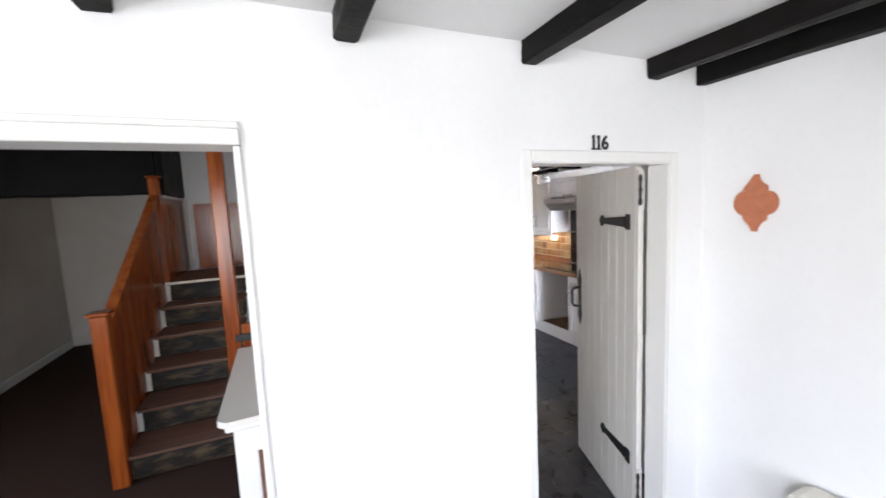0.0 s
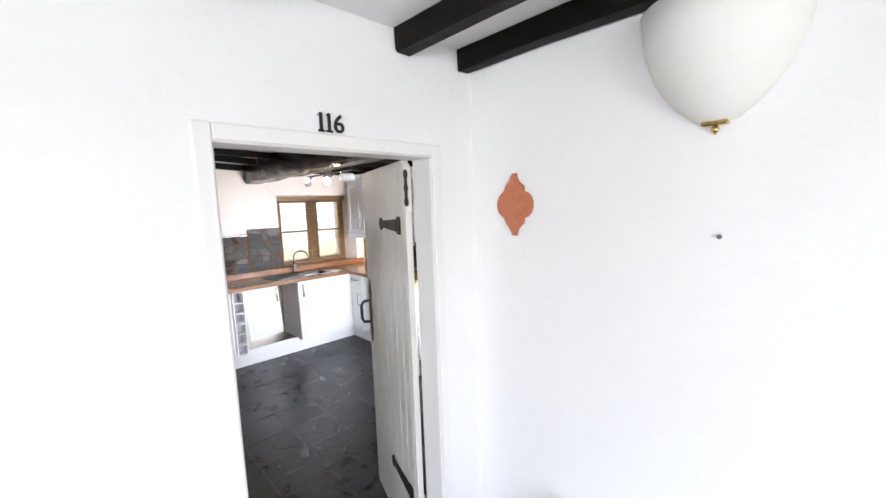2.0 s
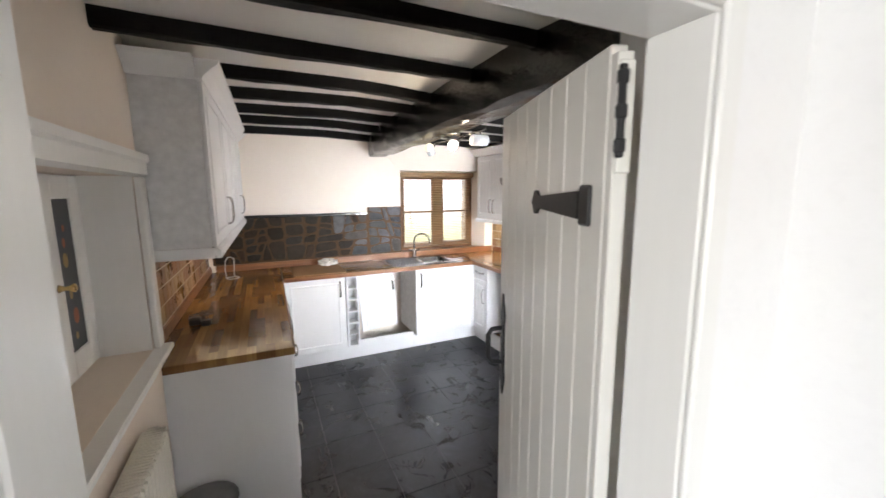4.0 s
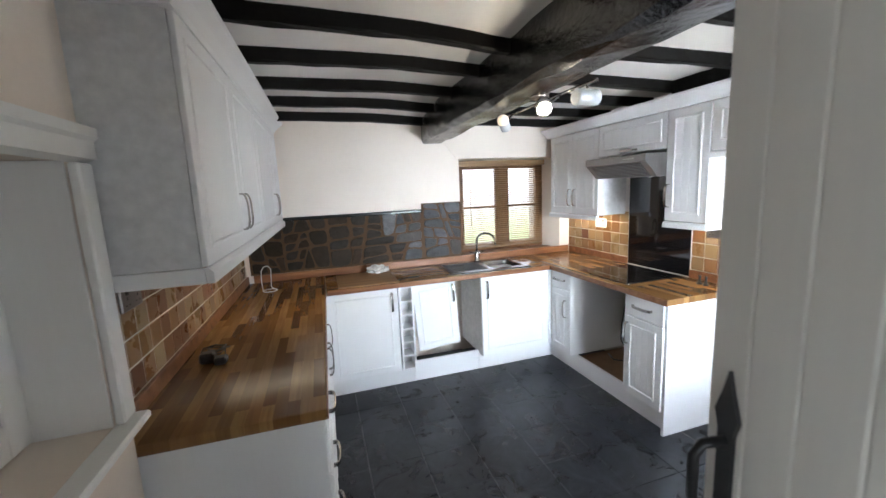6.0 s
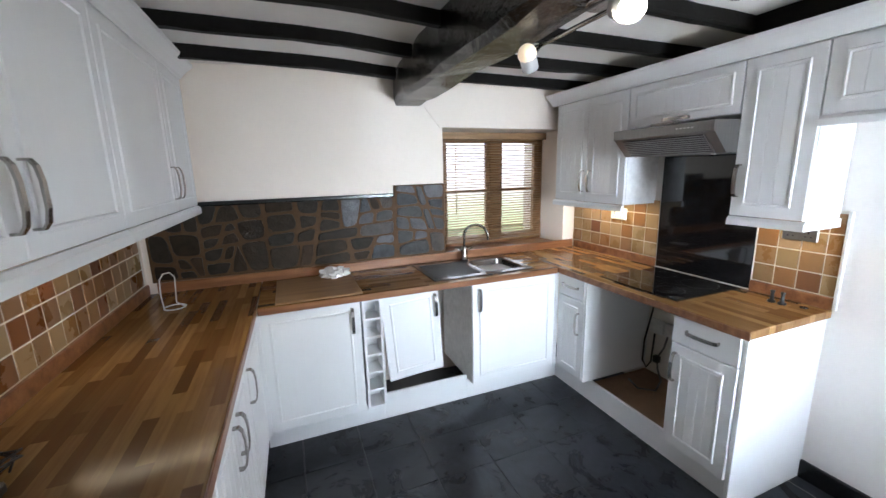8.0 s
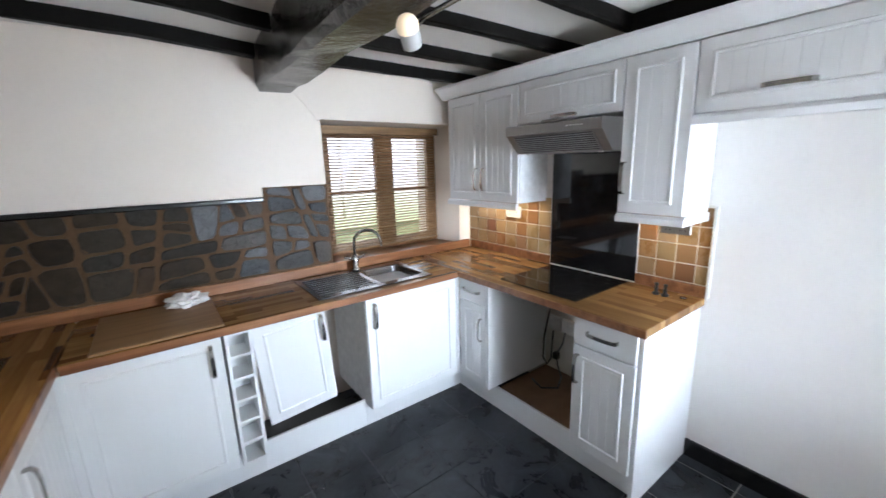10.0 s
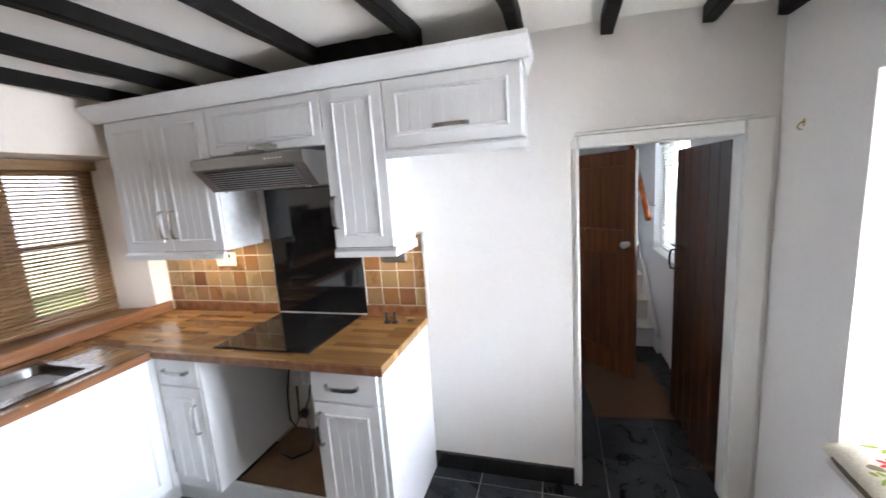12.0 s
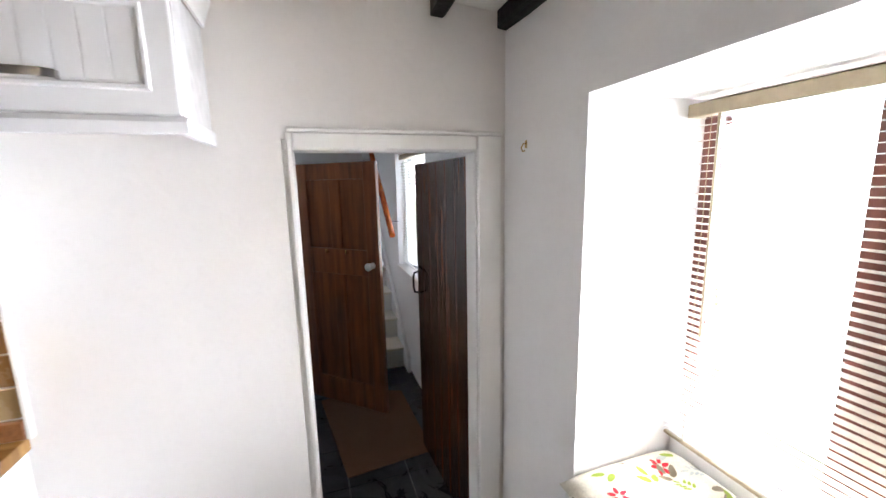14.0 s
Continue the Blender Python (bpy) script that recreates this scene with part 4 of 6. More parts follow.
for a, b in zip(rings, rings[1:]):
    for k in range(n):
        bm.faces.new((a[k], a[(k + 1) % n], b[(k + 1) % n], b[k])).smooth = True
bm.faces.new(rings[-1])
part("bowl", bm, STEEL, t)
bm = bmesh.new()
lathe(bm, [(0.03, -0.159), (0.03, -0.156), (0.018, -0.156), (0.015, -0.158)], 16, ((x0 + x1) / 2, (y0 + y1) / 2))
part("waste", bm, CHROME, t)
for i in range(9):
    bm = bmesh.new()
    tube(bm, [(0.03, 0.07 + i * 0.04, 0.0062), (0.05, 0.07 + i * 0.04, 0.0075), (0.35, 0.07 + i * 0.04, 0.0075), (0.37, 0.07 + i * 0.04, 0.0062)], 0.004, 6)
    part("drainer_rib", bm, STEEL, t)

t = thing("tap", pose(3.055, 5.125, 0.917), "chrome swan-neck mixer tap with two levers", "tap")
bm = bmesh.new()
lathe(bm, [(0.03, 0.0), (0.03, 0.012), (0.021, 0.02), (0.026, 0.07), (0.022, 0.10), (0.013, 0.11)], 16)
body = part("base", bm, CHROME, t)
bm = bmesh.new()
pts = [(0.0, 0.0, 0.10), (0.0, 0.0, 0.17)]
for k in range(9):
    a = math.pi * k / 8
    pts.append((0.075 - 0.075 * math.cos(a), -0.05 + 0.05 * math.cos(a), 0.19 + 0.085 * math.sin(a)))
pts += [(0.152, -0.102, 0.16)]
tube(bm, pts, 0.010, 10)
part("spout", bm, CHROME, t)
for sx in (-1, 1):
    bm = bmesh.new()
    tube(bm, [(0, 0, 0.06), (sx * 0.03, 0, 0.085), (sx * 0.075, -0.005, 0.10)], [0.009, 0.008, 0.006], 8)
    part("lever", bm, CHROME, t)

# ---- north window ----
t = thing("window_1", pose(3.0, 5.46, 0.945), "brown wooden casement window over the sink", "window", "", "structure")
W, Hh = 1.0, 0.955
for spec in ((-0.02, W + 0.03, 0.02, 0.08, 0.0, 0.05), (-0.02, W + 0.03, 0.02, 0.08, Hh - 0.045, Hh), (-0.02, 0.045, 0.02, 0.08, 0.051, Hh - 0.046), (W - 0.045, W + 0.03, 0.02, 0.08, 0.051, Hh - 0.046), (0.47, 0.565, 0.015, 0.08, 0.051, Hh - 0.046)):
    part("frame_bar", boxes(spec, bevel=0.004), FRAMEWOOD, t)
for a, b in ((0.046, 0.469), (0.566, W - 0.046)):
    s = part("sash", boxes((a, a + 0.028, 0.03, 0.07, 0.052, Hh - 0.047), (b - 0.028, b, 0.03, 0.07, 0.052, Hh - 0.047), (a + 0.028, b - 0.028, 0.03, 0.07, 0.052, 0.085), (a + 0.028, b - 0.028, 0.03, 0.07, Hh - 0.085, Hh - 0.047), (a + 0.028, b - 0.028, 0.032, 0.066, 0.455, 0.485)), FRAMEWOOD, t)
    for z0, z1 in ((0.085, 0.455), (0.485, Hh - 0.085)):
        p = part("pane", boxes((a + 0.028, b - 0.028, 0.047, 0.051, z0, z1)), GLASS, s)
        p.visible_shadow = False
part("sill", boxes((-0.06, W + 0.05, -0.235, 0.02, -0.014, 0.012), bevel=0.004), FRAMEWOOD, t)

t = thing("venetian_blind", pose(3.02, 5.44, 0.985), "brown wooden venetian blind with open slats, lowered", "blind")
part("headrail", boxes((-0.01, 0.96, -0.02, 0.022, 0.865, 0.905), bevel=0.003), SLATWOOD, t)
part("valance", boxes((-0.015, 0.97, -0.03, -0.021, 0.855, 0.908), bevel=0.002), SLATWOOD, t)
part("bottom_rail", boxes((0.0, 0.955, -0.014, 0.014, 0.0, 0.012), bevel=0.003), SLATWOOD, t)
bm = bmesh.new()
prism(bm, [(-0.0115, -0.0006), (0, 0.0008), (0.0115, -0.0006), (0.0115, 0.0002), (0, 0.0016), (-0.0115, 0.0002)], 0.0, 0.955, "x")
slat_mesh = mesh_of("slat", bm, SLATWOOD)
for i in range(40):
    s = part("slat", slat_mesh, None, t)
    s.matrix_basis = pose(0, 0, 0.022 + i * 0.0212, 25, 0, 0)
for x in (0.12, 0.48, 0.84):
    part("ladder_cord", boxes((x - 0.001, x + 0.001, -0.0145, -0.0135, 0.01, 0.87)), SLATWOOD, t)
bm = bmesh.new()
tube(bm, [(0.10, -0.03, 0.87), (0.10, -0.032, 0.25)], 0.003, 6)
part("tilt_wand", bm, SLATWOOD, t)

# ---- window seat ----
t = thing("window_2", pose(2.95, 1.36, 0.72), "red-brown wooden window above the window seat", "window", "", "structure")
for spec in ((0.0, 0.795, -0.03, 0.03, 0.0, 0.045), (0.0, 0.795, -0.03, 0.03, 1.08, 1.133), (0.0, 0.05, -0.03, 0.03, 0.046, 1.079), (0.745, 0.795, -0.03, 0.03, 0.046, 1.079), (0.22, 0.385, -0.03, 0.03, 0.046, 1.079)):
    part("frame_bar", boxes(spec, bevel=0.004), REDFRAME, t)
for a, b in ((0.051, 0.219), (0.386, 0.744)):
    p = part("pane", boxes((a, b, -0.003, 0.001, 0.046, 1.079)), GLASS, t)
    p.visible_shadow = False
t = thing("venetian_blind", pose(2.962, 1.452, 0.735), "cream venetian blind with open slats in the window recess", "blind")
part("headrail", boxes((0.0, 0.775, -0.02, 0.02, 1.06, 1.10), bevel=0.003), TANRAIL, t)
part("bottom_rail", boxes((0.0, 0.775, -0.014, 0.014, 0.0, 0.012), bevel=0.003), TANRAIL, t)
bm = bmesh.new()
prism(bm, [(-0.0125, -0.0006), (0, 0.001), (0.0125, -0.0006), (0.0125, 0.0002), (0, 0.0018), (-0.0125, 0.0002)], 0.0, 0.775, "x")
slat_mesh = mesh_of("slat", bm, CREAMSLAT)
for i in range(46):
    s = part("slat", slat_mesh, None, t)
    s.matrix_basis = pose(0, 0, 0.022 + i * 0.0225, -4, 0, 0)
bm = bmesh.new()
tube(bm, [(0.665, 0.03, 1.06), (0.66, 0.032, 0.40)], 0.004, 6)
part("tilt_wand", bm, TANRAIL, t)
for x in (0.1, 0.70):
    part("ladder_cord", boxes((x - 0.001, x + 0.001, 0.0135, 0.0145, 0.01, 1.06)), TANRAIL, t)

t = thing("window_seat", pose(2.955, 1.422, 0.571), "white painted window seat board in the recess", "window seat")
bm = bmesh.new()
prism(bm, [(0.0, 0.0), (0.786, 0.0), (0.786, 0.40), (0.80, 0.415), (0.80, 0.43), (0.78, 0.445), (0.0, 0.445)], 0.0, 0.022, "z")
part("board", bm, GLOSS, t)
part("panel", boxes((0.0, 0.786, -0.0015, 0.008, 0.023, 0.15), bevel=0.002), GLOSS, t)

t = thing("seat_cushion", pose(2.965, 1.435, 0.594), "cream cushion printed with red flowers and green leaves", "cushion")
def pad(bm, L, D, hgt, nx=46, ny=26):
    """A soft tufted pad: full between the tufts, drawn in at its seams, corners and tuft buttons."""
    tufts = [(0.20 * L, 0.30 * D), (0.20 * L, 0.72 * D), (0.46 * L, 0.30 * D), (0.46 * L, 0.72 * D), (0.72 * L, 0.50 * D), (0.84 * L, 0.30 * D)]

    def surf(i, j, top):
        u, v = i / nx * 2 - 1, j / ny * 2 - 1
        x, y = (u + 1) / 2 * L, (v + 1) / 2 * D
        fill = max(0.0, (1 - abs(u) ** 7)) ** 0.5 * max(0.0, (1 - abs(v) ** 5)) ** 0.5
        dip = 1 - sum(0.55 * math.exp(-((x - a) ** 2 + (y - b) ** 2) / 0.0030) for a, b in tufts) - 0.35 * math.exp(-((x - 0.66 * L - 0.10 * (y - D / 2)) ** 2) / 0.0006)
        return (x, y, hgt / 2 + (hgt / 2 * fill * max(0.25, dip) if top else -hgt / 2 * fill * 0.98))
    for top in (True, False):
        g = [[bm.verts.new(surf(i, j, top)) for j in range(ny + 1)] for i in range(nx + 1)]
        for i in range(nx):
            for j in range(ny):
                bm.faces.new((g[i][j], g[i + 1][j], g[i + 1][j + 1], g[i][j + 1])).smooth = True
    bmesh.ops.remove_doubles(bm, verts=bm.verts, dist=1e-4)
    return lambda x, y: surf(x / L * nx, y / D * ny, True)


bm = bmesh.new()
top_of = pad(bm, 0.775, 0.455, 0.115)
part("pad", bm, CLOTH, t)
bm = bmesh.new()
edge = []
for k in range(48):
    a = 2 * math.pi * k / 47
    c, s = math.cos(a), math.sin(a)
    edge.append((0.3875 + 0.3885 * math.copysign(abs(c) ** 0.28, c), 0.2275 + 0.2285 * math.copysign(abs(s) ** 0.28, s), 0.0575))
tube(bm, edge, 0.008, 6)
part("piping", bm, plain("brown_piping", (0.10, 0.080, 0.05), 0.8), t, "brown corded piping")


def printed_leaf(name, material, x, y, a, length, width):
    """One leaf of the print, lying on the cloth: pointed at both ends, turned by a."""
    put = []
    for q in range(10):
        b = 2 * math.pi * q / 10
        lx, ly = length / 2 * (1 + math.cos(b)), width / 2 * math.sin(b) * (1 - 0.25 * math.cos(b))
        px, py = x + lx * math.cos(a) - ly * math.sin(a), y + lx * math.sin(a) + ly * math.cos(a)
        if not (0.025 < px < 0.75 and 0.025 < py < 0.43):
            return
        put.append((px, py))
    bm = bmesh.new()
    vs = [bm.verts.new((px, py, top_of(px, py)[2] + 0.0016)) for px, py in put]
    cx, cy = x + length / 2 * math.cos(a), y + length / 2 * math.sin(a)
    mid = bm.verts.new((cx, cy, top_of(cx, cy)[2] + 0.0020))
    for i in range(10):
        bm.faces.new((vs[i], vs[(i + 1) % 10], mid))
    part(name, bm, material, t)


def sprig(material, x, y, a, pairs, length, width):
    """Leaves in pairs along a line, and one at its tip."""
    for k in range(pairs):
        px, py = x + k * length * 0.62 * math.cos(a), y + k * length * 0.62 * math.sin(a)
        for side in (-0.85, 0.85):
            printed_leaf("printed_leaf", material, px + 0.006 * math.cos(a + side), py + 0.006 * math.sin(a + side), a + side, length, width)
    printed_leaf("printed_leaf", material, x + pairs * length * 0.62 * math.cos(a), y + pairs * length * 0.62 * math.sin(a), a, length, width)


def flower(x, y, turn):
    for k in range(6):
        a = turn + 2 * math.pi * k / 6
        printed_leaf("printed_petal", PETALRED, x + 0.008 * math.cos(a), y + 0.008 * math.sin(a), a, 0.026, 0.014)


rng = random.Random(4)
for x, y, turn in ((0.69, 0.13, 0.4), (0.53, 0.19, 0.9), (0.30, 0.12, 0.1), (0.14, 0.33, 0.6), (0.40, 0.36, 0.2), (0.62, 0.36, 0.8)):
    flower(x, y, turn)
for i in range(9):
    for j in range(5):
        x, y = 0.05 + i * 0.083 + rng.uniform(-0.02, 0.02), 0.05 + j * 0.088 + rng.uniform(-0.02, 0.02)
        big = (i + j) % 3 != 1
        sprig((LEAFGREY, LEAFGREEN, LEAFPALE)[(i * 2 + j) % 3], x, y, rng.uniform(0, 6.28), 1 if big else 3, 0.046 if big else 0.024, 0.022 if big else 0.010)

t = thing("wall_hook", pose(4.03, 1.857, 1.735), "small brass hook on a white wall", "hook")
bm = bmesh.new()
tube(bm, [(0, 0, 0.012), (0, 0.012, 0.01), (0, 0.02, -0.004), (0, 0.014, -0.016), (0, 0.006, -0.014)], 0.0028, 6)
bx(bm, -0.006, 0.006, 0.0, 0.003, -0.005, 0.022, 0.001)
part("hook", bm, BRASS, t)

# ---- ceiling spotlights ----
t = thing("spotlight_bar", pose(2.73, 3.45, 2.03), "chrome ceiling bar with three glass spotlights, one lit", "spotlight")
bm = bmesh.new()
tube(bm, [(0, -0.42, 0.0), (0, 0.42, 0.0)], 0.008, 8)
part("bar", bm, CHROME, t)
bm = bmesh.new()
lathe(bm, [(0.045, 0.02), (0.045, 0.045), (0.03, 0.05)], 16)
part("ceiling_rose", bm, CHROME, t)
for px, py, d, lit in ((0.0, -0.36, Vector((1.0, 0.05, 0.02)), 0), (-0.09, -0.18, Vector((-0.45, -0.75, -0.35)), 2), (-0.05, 0.29, Vector((0.45, 0.35, -0.6)), 1)):
    d.normalize()
    bm = bmesh.new()
    tube(bm, [(0, py, 0), (px * 0.5, py, -0.03), (px, py, -0.045)], 0.006, 8)
    head = part("bracket", bm, CHROME, t)
    c = Vector((px, py, -0.06 if lit == 1 else -0.055))
    bm = bmesh.new()
    k = 0.6 if lit == 1 else 1.0
    tube(bm, [c - d * 0.06 * k, c - d * 0.055 * k, c + d * 0.045 * k, c + d * 0.05 * k], [0.026, 0.035 * k ** 0.3, 0.035 * k ** 0.3, 0.031 * k ** 0.3], 14)
    part("shade", bm, LAMPGLASS, t, "white frosted glass shade")
    if lit:
        bm = bmesh.new()
        bmesh.ops.create_uvsphere(bm, u_segments=14, v_segments=9, radius=0.025 if lit == 2 else 0.033, matrix=Matrix.Translation(c + d * (0.068 if lit == 2 else -0.03)))
        for f in bm.faces:
            f.smooth = True
        part("bulb", bm, BULBGLASS if lit == 2 else DIMBULB, t, "lit warm bulb")

# ---- sockets and small things on the worktops ----
def socket(name, m, label, dark=True):
    t = thing(name, m, label, "socket", "wall sockets")
    part("plate", boxes((-0.073, 0.073, -0.012, -0.0, -0.043, 0.043), bevel=0.004), HOODSTEEL if dark else WHITEPLASTIC, t)
    for sx in (-0.036, 0.036):
        part("rocker", boxes((sx - 0.008, sx + 0.008, -0.016, -0.0125, 0.012, 0.034), bevel=0.001), BLACKPLASTIC if dark else GREYPLASTIC, t)
        bm = boxes((sx - 0.003, sx + 0.003, -0.0135, -0.0125, -0.006, 0.004), (sx - 0.014, sx - 0.008, -0.0135, -0.0125, -0.024, -0.019), (sx + 0.008, sx + 0.014, -0.0135, -0.0125, -0.024, -0.019))
        part("pin_hole", bm, BLACKPLASTIC, t)


socket("double_socket", WEST @ pose(0.012, 0.22, 1.315, 0, 0, 90), "dark metal double socket on terracotta tiles")
socket("double_socket", pose(4.158, 3.575, 1.262, 0, 0, -90), "dark metal double socket on terracotta tiles")
socket("double_socket", pose(4.158, 4.705, 1.245, 0, 0, -90), "pale double socket under the wall cabinets", False)

t = thing("phone_charger", WEST @ pose(0.12, 0.56, 0.911), "tangled black charger plug and cable on the worktop", "charger")
part("plug", boxes((-0.03, 0.03, -0.025, 0.03, 0.0, 0.045), bevel=0.008), BLACKPLASTIC, t)
part("adapter", boxes((0.035, 0.085, -0.06, -0.005, 0.0, 0.032), bevel=0.007), BLACKPLASTIC, t)
bm = bmesh.new()
rng = random.Random(7)
tube(bm, [(0.02 + 0.045 * math.cos(k * 0.9) + rng.uniform(-0.02, 0.02), 0.06 + 0.05 * math.sin(k * 0.9) + rng.uniform(-0.015, 0.015), 0.012 + 0.03 * abs(math.sin(k * 0.7))) for k in range(26)], 0.0028, 5)
part("cable", bm, BLACKPLASTIC, t)

t = thing("wire_mug_tree", WEST @ pose(0.22, 1.86, 0.911), "cream wire stand on the worktop corner", "wire stand")
bm = bmesh.new()
pts = []
for k in range(21):
    a = 2 * math.pi * k / 20
    pts.append((0.05 * math.cos(a), 0.05 * math.sin(a), 0.004))
tube(bm, pts, 0.0035, 6)
part("base_ring", bm, WHITEPLASTIC, t)
bm = bmesh.new()
tube(bm, [(-0.05, 0, 0.004), (-0.055, 0, 0.08), (-0.05, 0, 0.16), (-0.03, 0, 0.19), (0.0, 0, 0.195), (0.02, 0, 0.17), (0.01, 0, 0.03), (0.045, 0.0, 0.005)], 0.0035, 6)
part("hoop", bm, WHITEPLASTIC, t)

t = thing("plastic_wrap", pose(2.08, 5.06, 0.922), "crumpled clear plastic packaging on a chopping board", "packaging")
bm = bmesh.new()
bmesh.ops.create_icosphere(bm, subdivisions=3, radius=0.07)
for v in bm.verts:
    k = 0.75 + 0.5 * noise.noise(v.co * 34)
    v.co = Vector((v.co.x * 1.6 * k, v.co.y * 1.1 * k, max(0.0, v.co.z * 0.75 * k + 0.028)))
part("film", bm, WRAP, t)
solid("chopping_board", boxes((1.72, 2.19, 4.65, 5.15, 0.9105, 0.921), bevel=0.003), wood("pale_board_wood", (0.19, 0.10, 0.045), (0.27, 0.155, 0.07), (0.32, 0.19, 0.09), "x", 0.5), "flat wooden chopping board lying on the worktop", "chopping board")
t = thing("hob_keys", pose(4.05, 3.60, 0.911), "two black plastic pegs on the worktop by the hob", "pegs")
for dy in (0.0, -0.045):
    bm = bmesh.new()
    lathe(bm, [(0.018, 0.0), (0.018, 0.008), (0.009, 0.014), (0.008, 0.045), (0.011, 0.06), (0.0, 0.064)], 10, (0.0, dy))
    part("peg", bm, BLACKPLASTIC, t)
bm = bmesh.new()
lathe(bm, [(0.016, 0.0), (0.016, 0.006), (0.0, 0.007)], 12, (0.03, -0.12))
part("cap", bm, STEEL, t)
solid("edge_bead", boxes((4.148, 4.167, 3.395, 3.408, 0.911, 1.375), bevel=0.002), WHITEPLASTIC, "white edge bead closing the tiles", "trim", "", "structure")
solid("glass_corner_shelf", boxes((3.99, 4.165, 5.12, 5.215, 1.672, 1.68), bevel=0.001), LAMPGLASS, "small glass shelf beside the wall cabinet", "shelf")
solid("plaster_ridge", boxes((-0.004, 0.004, -0.006, 0.0, 0.0, 0.20)), WALL, "thin plaster ridge from the beam to the window", "trim", "", "structure", pose(2.80, 5.2195, 2.05, 0, 141, 0))

# ---- west niche, cupboard door, radiator, bin ----
t = thing("niche_frame", pose(0, 0, 0), "white moulded frame and sill round the niche", "trim", "", "structure")
bm = bmesh.new()
prism(bm, [(1.052, 1.735), (1.085, 1.745), (1.085, 1.79), (1.095, 1.80), (1.095, 1.825), (1.052, 1.825)], 1.98, 2.955)
part("head", bm, GLOSS, t)
part("upright", boxes((1.052, 1.078, 2.88, 2.945, 1.03, 1.734), bevel=0.005), GLOSS, t)
part("upright", boxes((1.052, 1.078, 1.99, 2.06, 1.03, 1.734), bevel=0.005), GLOSS, t)
part("sill", boxes((0.862, 1.11, 1.98, 2.955, 1.004, 1.028), bevel=0.006), GLOSS, t)
part("lining", boxes((0.862, 1.05, 2.872, 2.879, 1.03, 1.738)), GLOSS, t)
t = thing("niche_cupboard_door", pose(0.864, 2.87, 1.035, 0, 0, 0), "white cupboard door with a black painted panel of fruit", "cupboard door")
for spec in ((0.0, 0.02, -0.075, 0.0, 0.0, 0.70), (0.0, 0.02, -0.36, -0.21, 0.0, 0.70), (0.0, 0.02, -0.21, -0.075, 0.0, 0.09), (0.0, 0.02, -0.21, -0.075, 0.62, 0.70)):
    part("rail", boxes(spec, bevel=0.003), GLOSS, t)
part("panel", boxes((0.0, 0.012, -0.21, -0.075, 0.09, 0.62)), plain("slate_blue_black", (0.02, 0.024, 0.028), 0.4), t, "dark painted panel")
FRUIT = (plain("painted_orange", (0.42, 0.12, 0.05), 0.6), plain("painted_ochre", (0.45, 0.30, 0.12), 0.6))
for k, (dy, dz, r) in enumerate(((-0.15, 0.47, 0.017), (-0.155, 0.41, 0.026), (-0.14, 0.52, 0.012), (-0.15, 0.29, 0.018), (-0.135, 0.21, 0.03), (-0.15, 0.14, 0.014))):
    bm = bmesh.new()
    vs = [bm.verts.new((0.0128, dy + r * 0.7 * math.cos(2 * math.pi * q / 14), dz + r * math.sin(2 * math.pi * q / 14))) for q in range(14)]
    bm.faces.new(vs)
    part("painted_fruit", bm, FRUIT[k % 2], t)
bm = bmesh.new()
tube(bm, [(0.02, -0.25, 0.33), (0.035, -0.25, 0.33), (0.045, -0.25, 0.33), (0.06, -0.25, 0.33), (0.066, -0.25, 0.33)], [0.014, 0.006, 0.008, 0.016, 0.006], 10)
part("knob", bm, BRASS, t, "brass knob")

t = thing("radiator", pose(1.065, 1.62, 0.0), "cream panel radiator with a slotted top grille below the niche", "radiator")
bm = bmesh.new()
outline = [(0.056, 0.0)]
for k in range(27):
    y = 0.018 + k * 0.0335
    outline += [(0.074, y), (0.083, y + 0.005), (0.083, y + 0.015), (0.074, y + 0.020)]
outline += [(0.074, 0.93), (0.056, 0.93)]
prism(bm, outline, 0.18, 0.85, "z")
part("front_panel", bm, RADPAINT, t)
part("back_panel", boxes((0.0, 0.02, 0.0, 0.93, 0.18, 0.85), bevel=0.005), RADPAINT, t)
part("end_cap", boxes((0.021, 0.054, 0.0, 0.012, 0.18, 0.86), bevel=0.002), RADPAINT, t)
part("end_cap", boxes((0.021, 0.054, 0.918, 0.93, 0.18, 0.86), bevel=0.002), RADPAINT, t)
bm = bmesh.new()
for i in range(60):
    bx(bm, 0.018, 0.078, 0.014 + i * 0.0151, 0.021 + i * 0.0151, 0.852, 0.862)
tagged(part("top_grille", bm, RADPAINT, t), kind="stuff")
part("core", boxes((0.021, 0.054, 0.013, 0.917, 0.2, 0.84)), GREYPLASTIC, t)
for y in (0.06, 0.86):
    bm = bmesh.new()
    tube(bm, [(0.04, y, 0.18), (0.04, y, 0.0)], 0.008, 8)
    part("pipe", bm, RADPAINT, t)

t = thing("pedal_bin", pose(1.175, 2.845, 0.0), "small grey plastic bin standing by the cabinet end", "bin")
bm = bmesh.new()
lathe(bm, [(0.10, 0.0), (0.105, 0.01), (0.125, 0.27), (0.125, 0.285)], 20)
part("bucket", bm, GREYPLASTIC, t)
bm = bmesh.new()
lathe(bm, [(0.14, 0.286), (0.14, 0.292), (0.12, 0.30), (0.06, 0.304), (0.0, 0.305)], 20)
part("lid", bm, GREYPLASTIC, t)

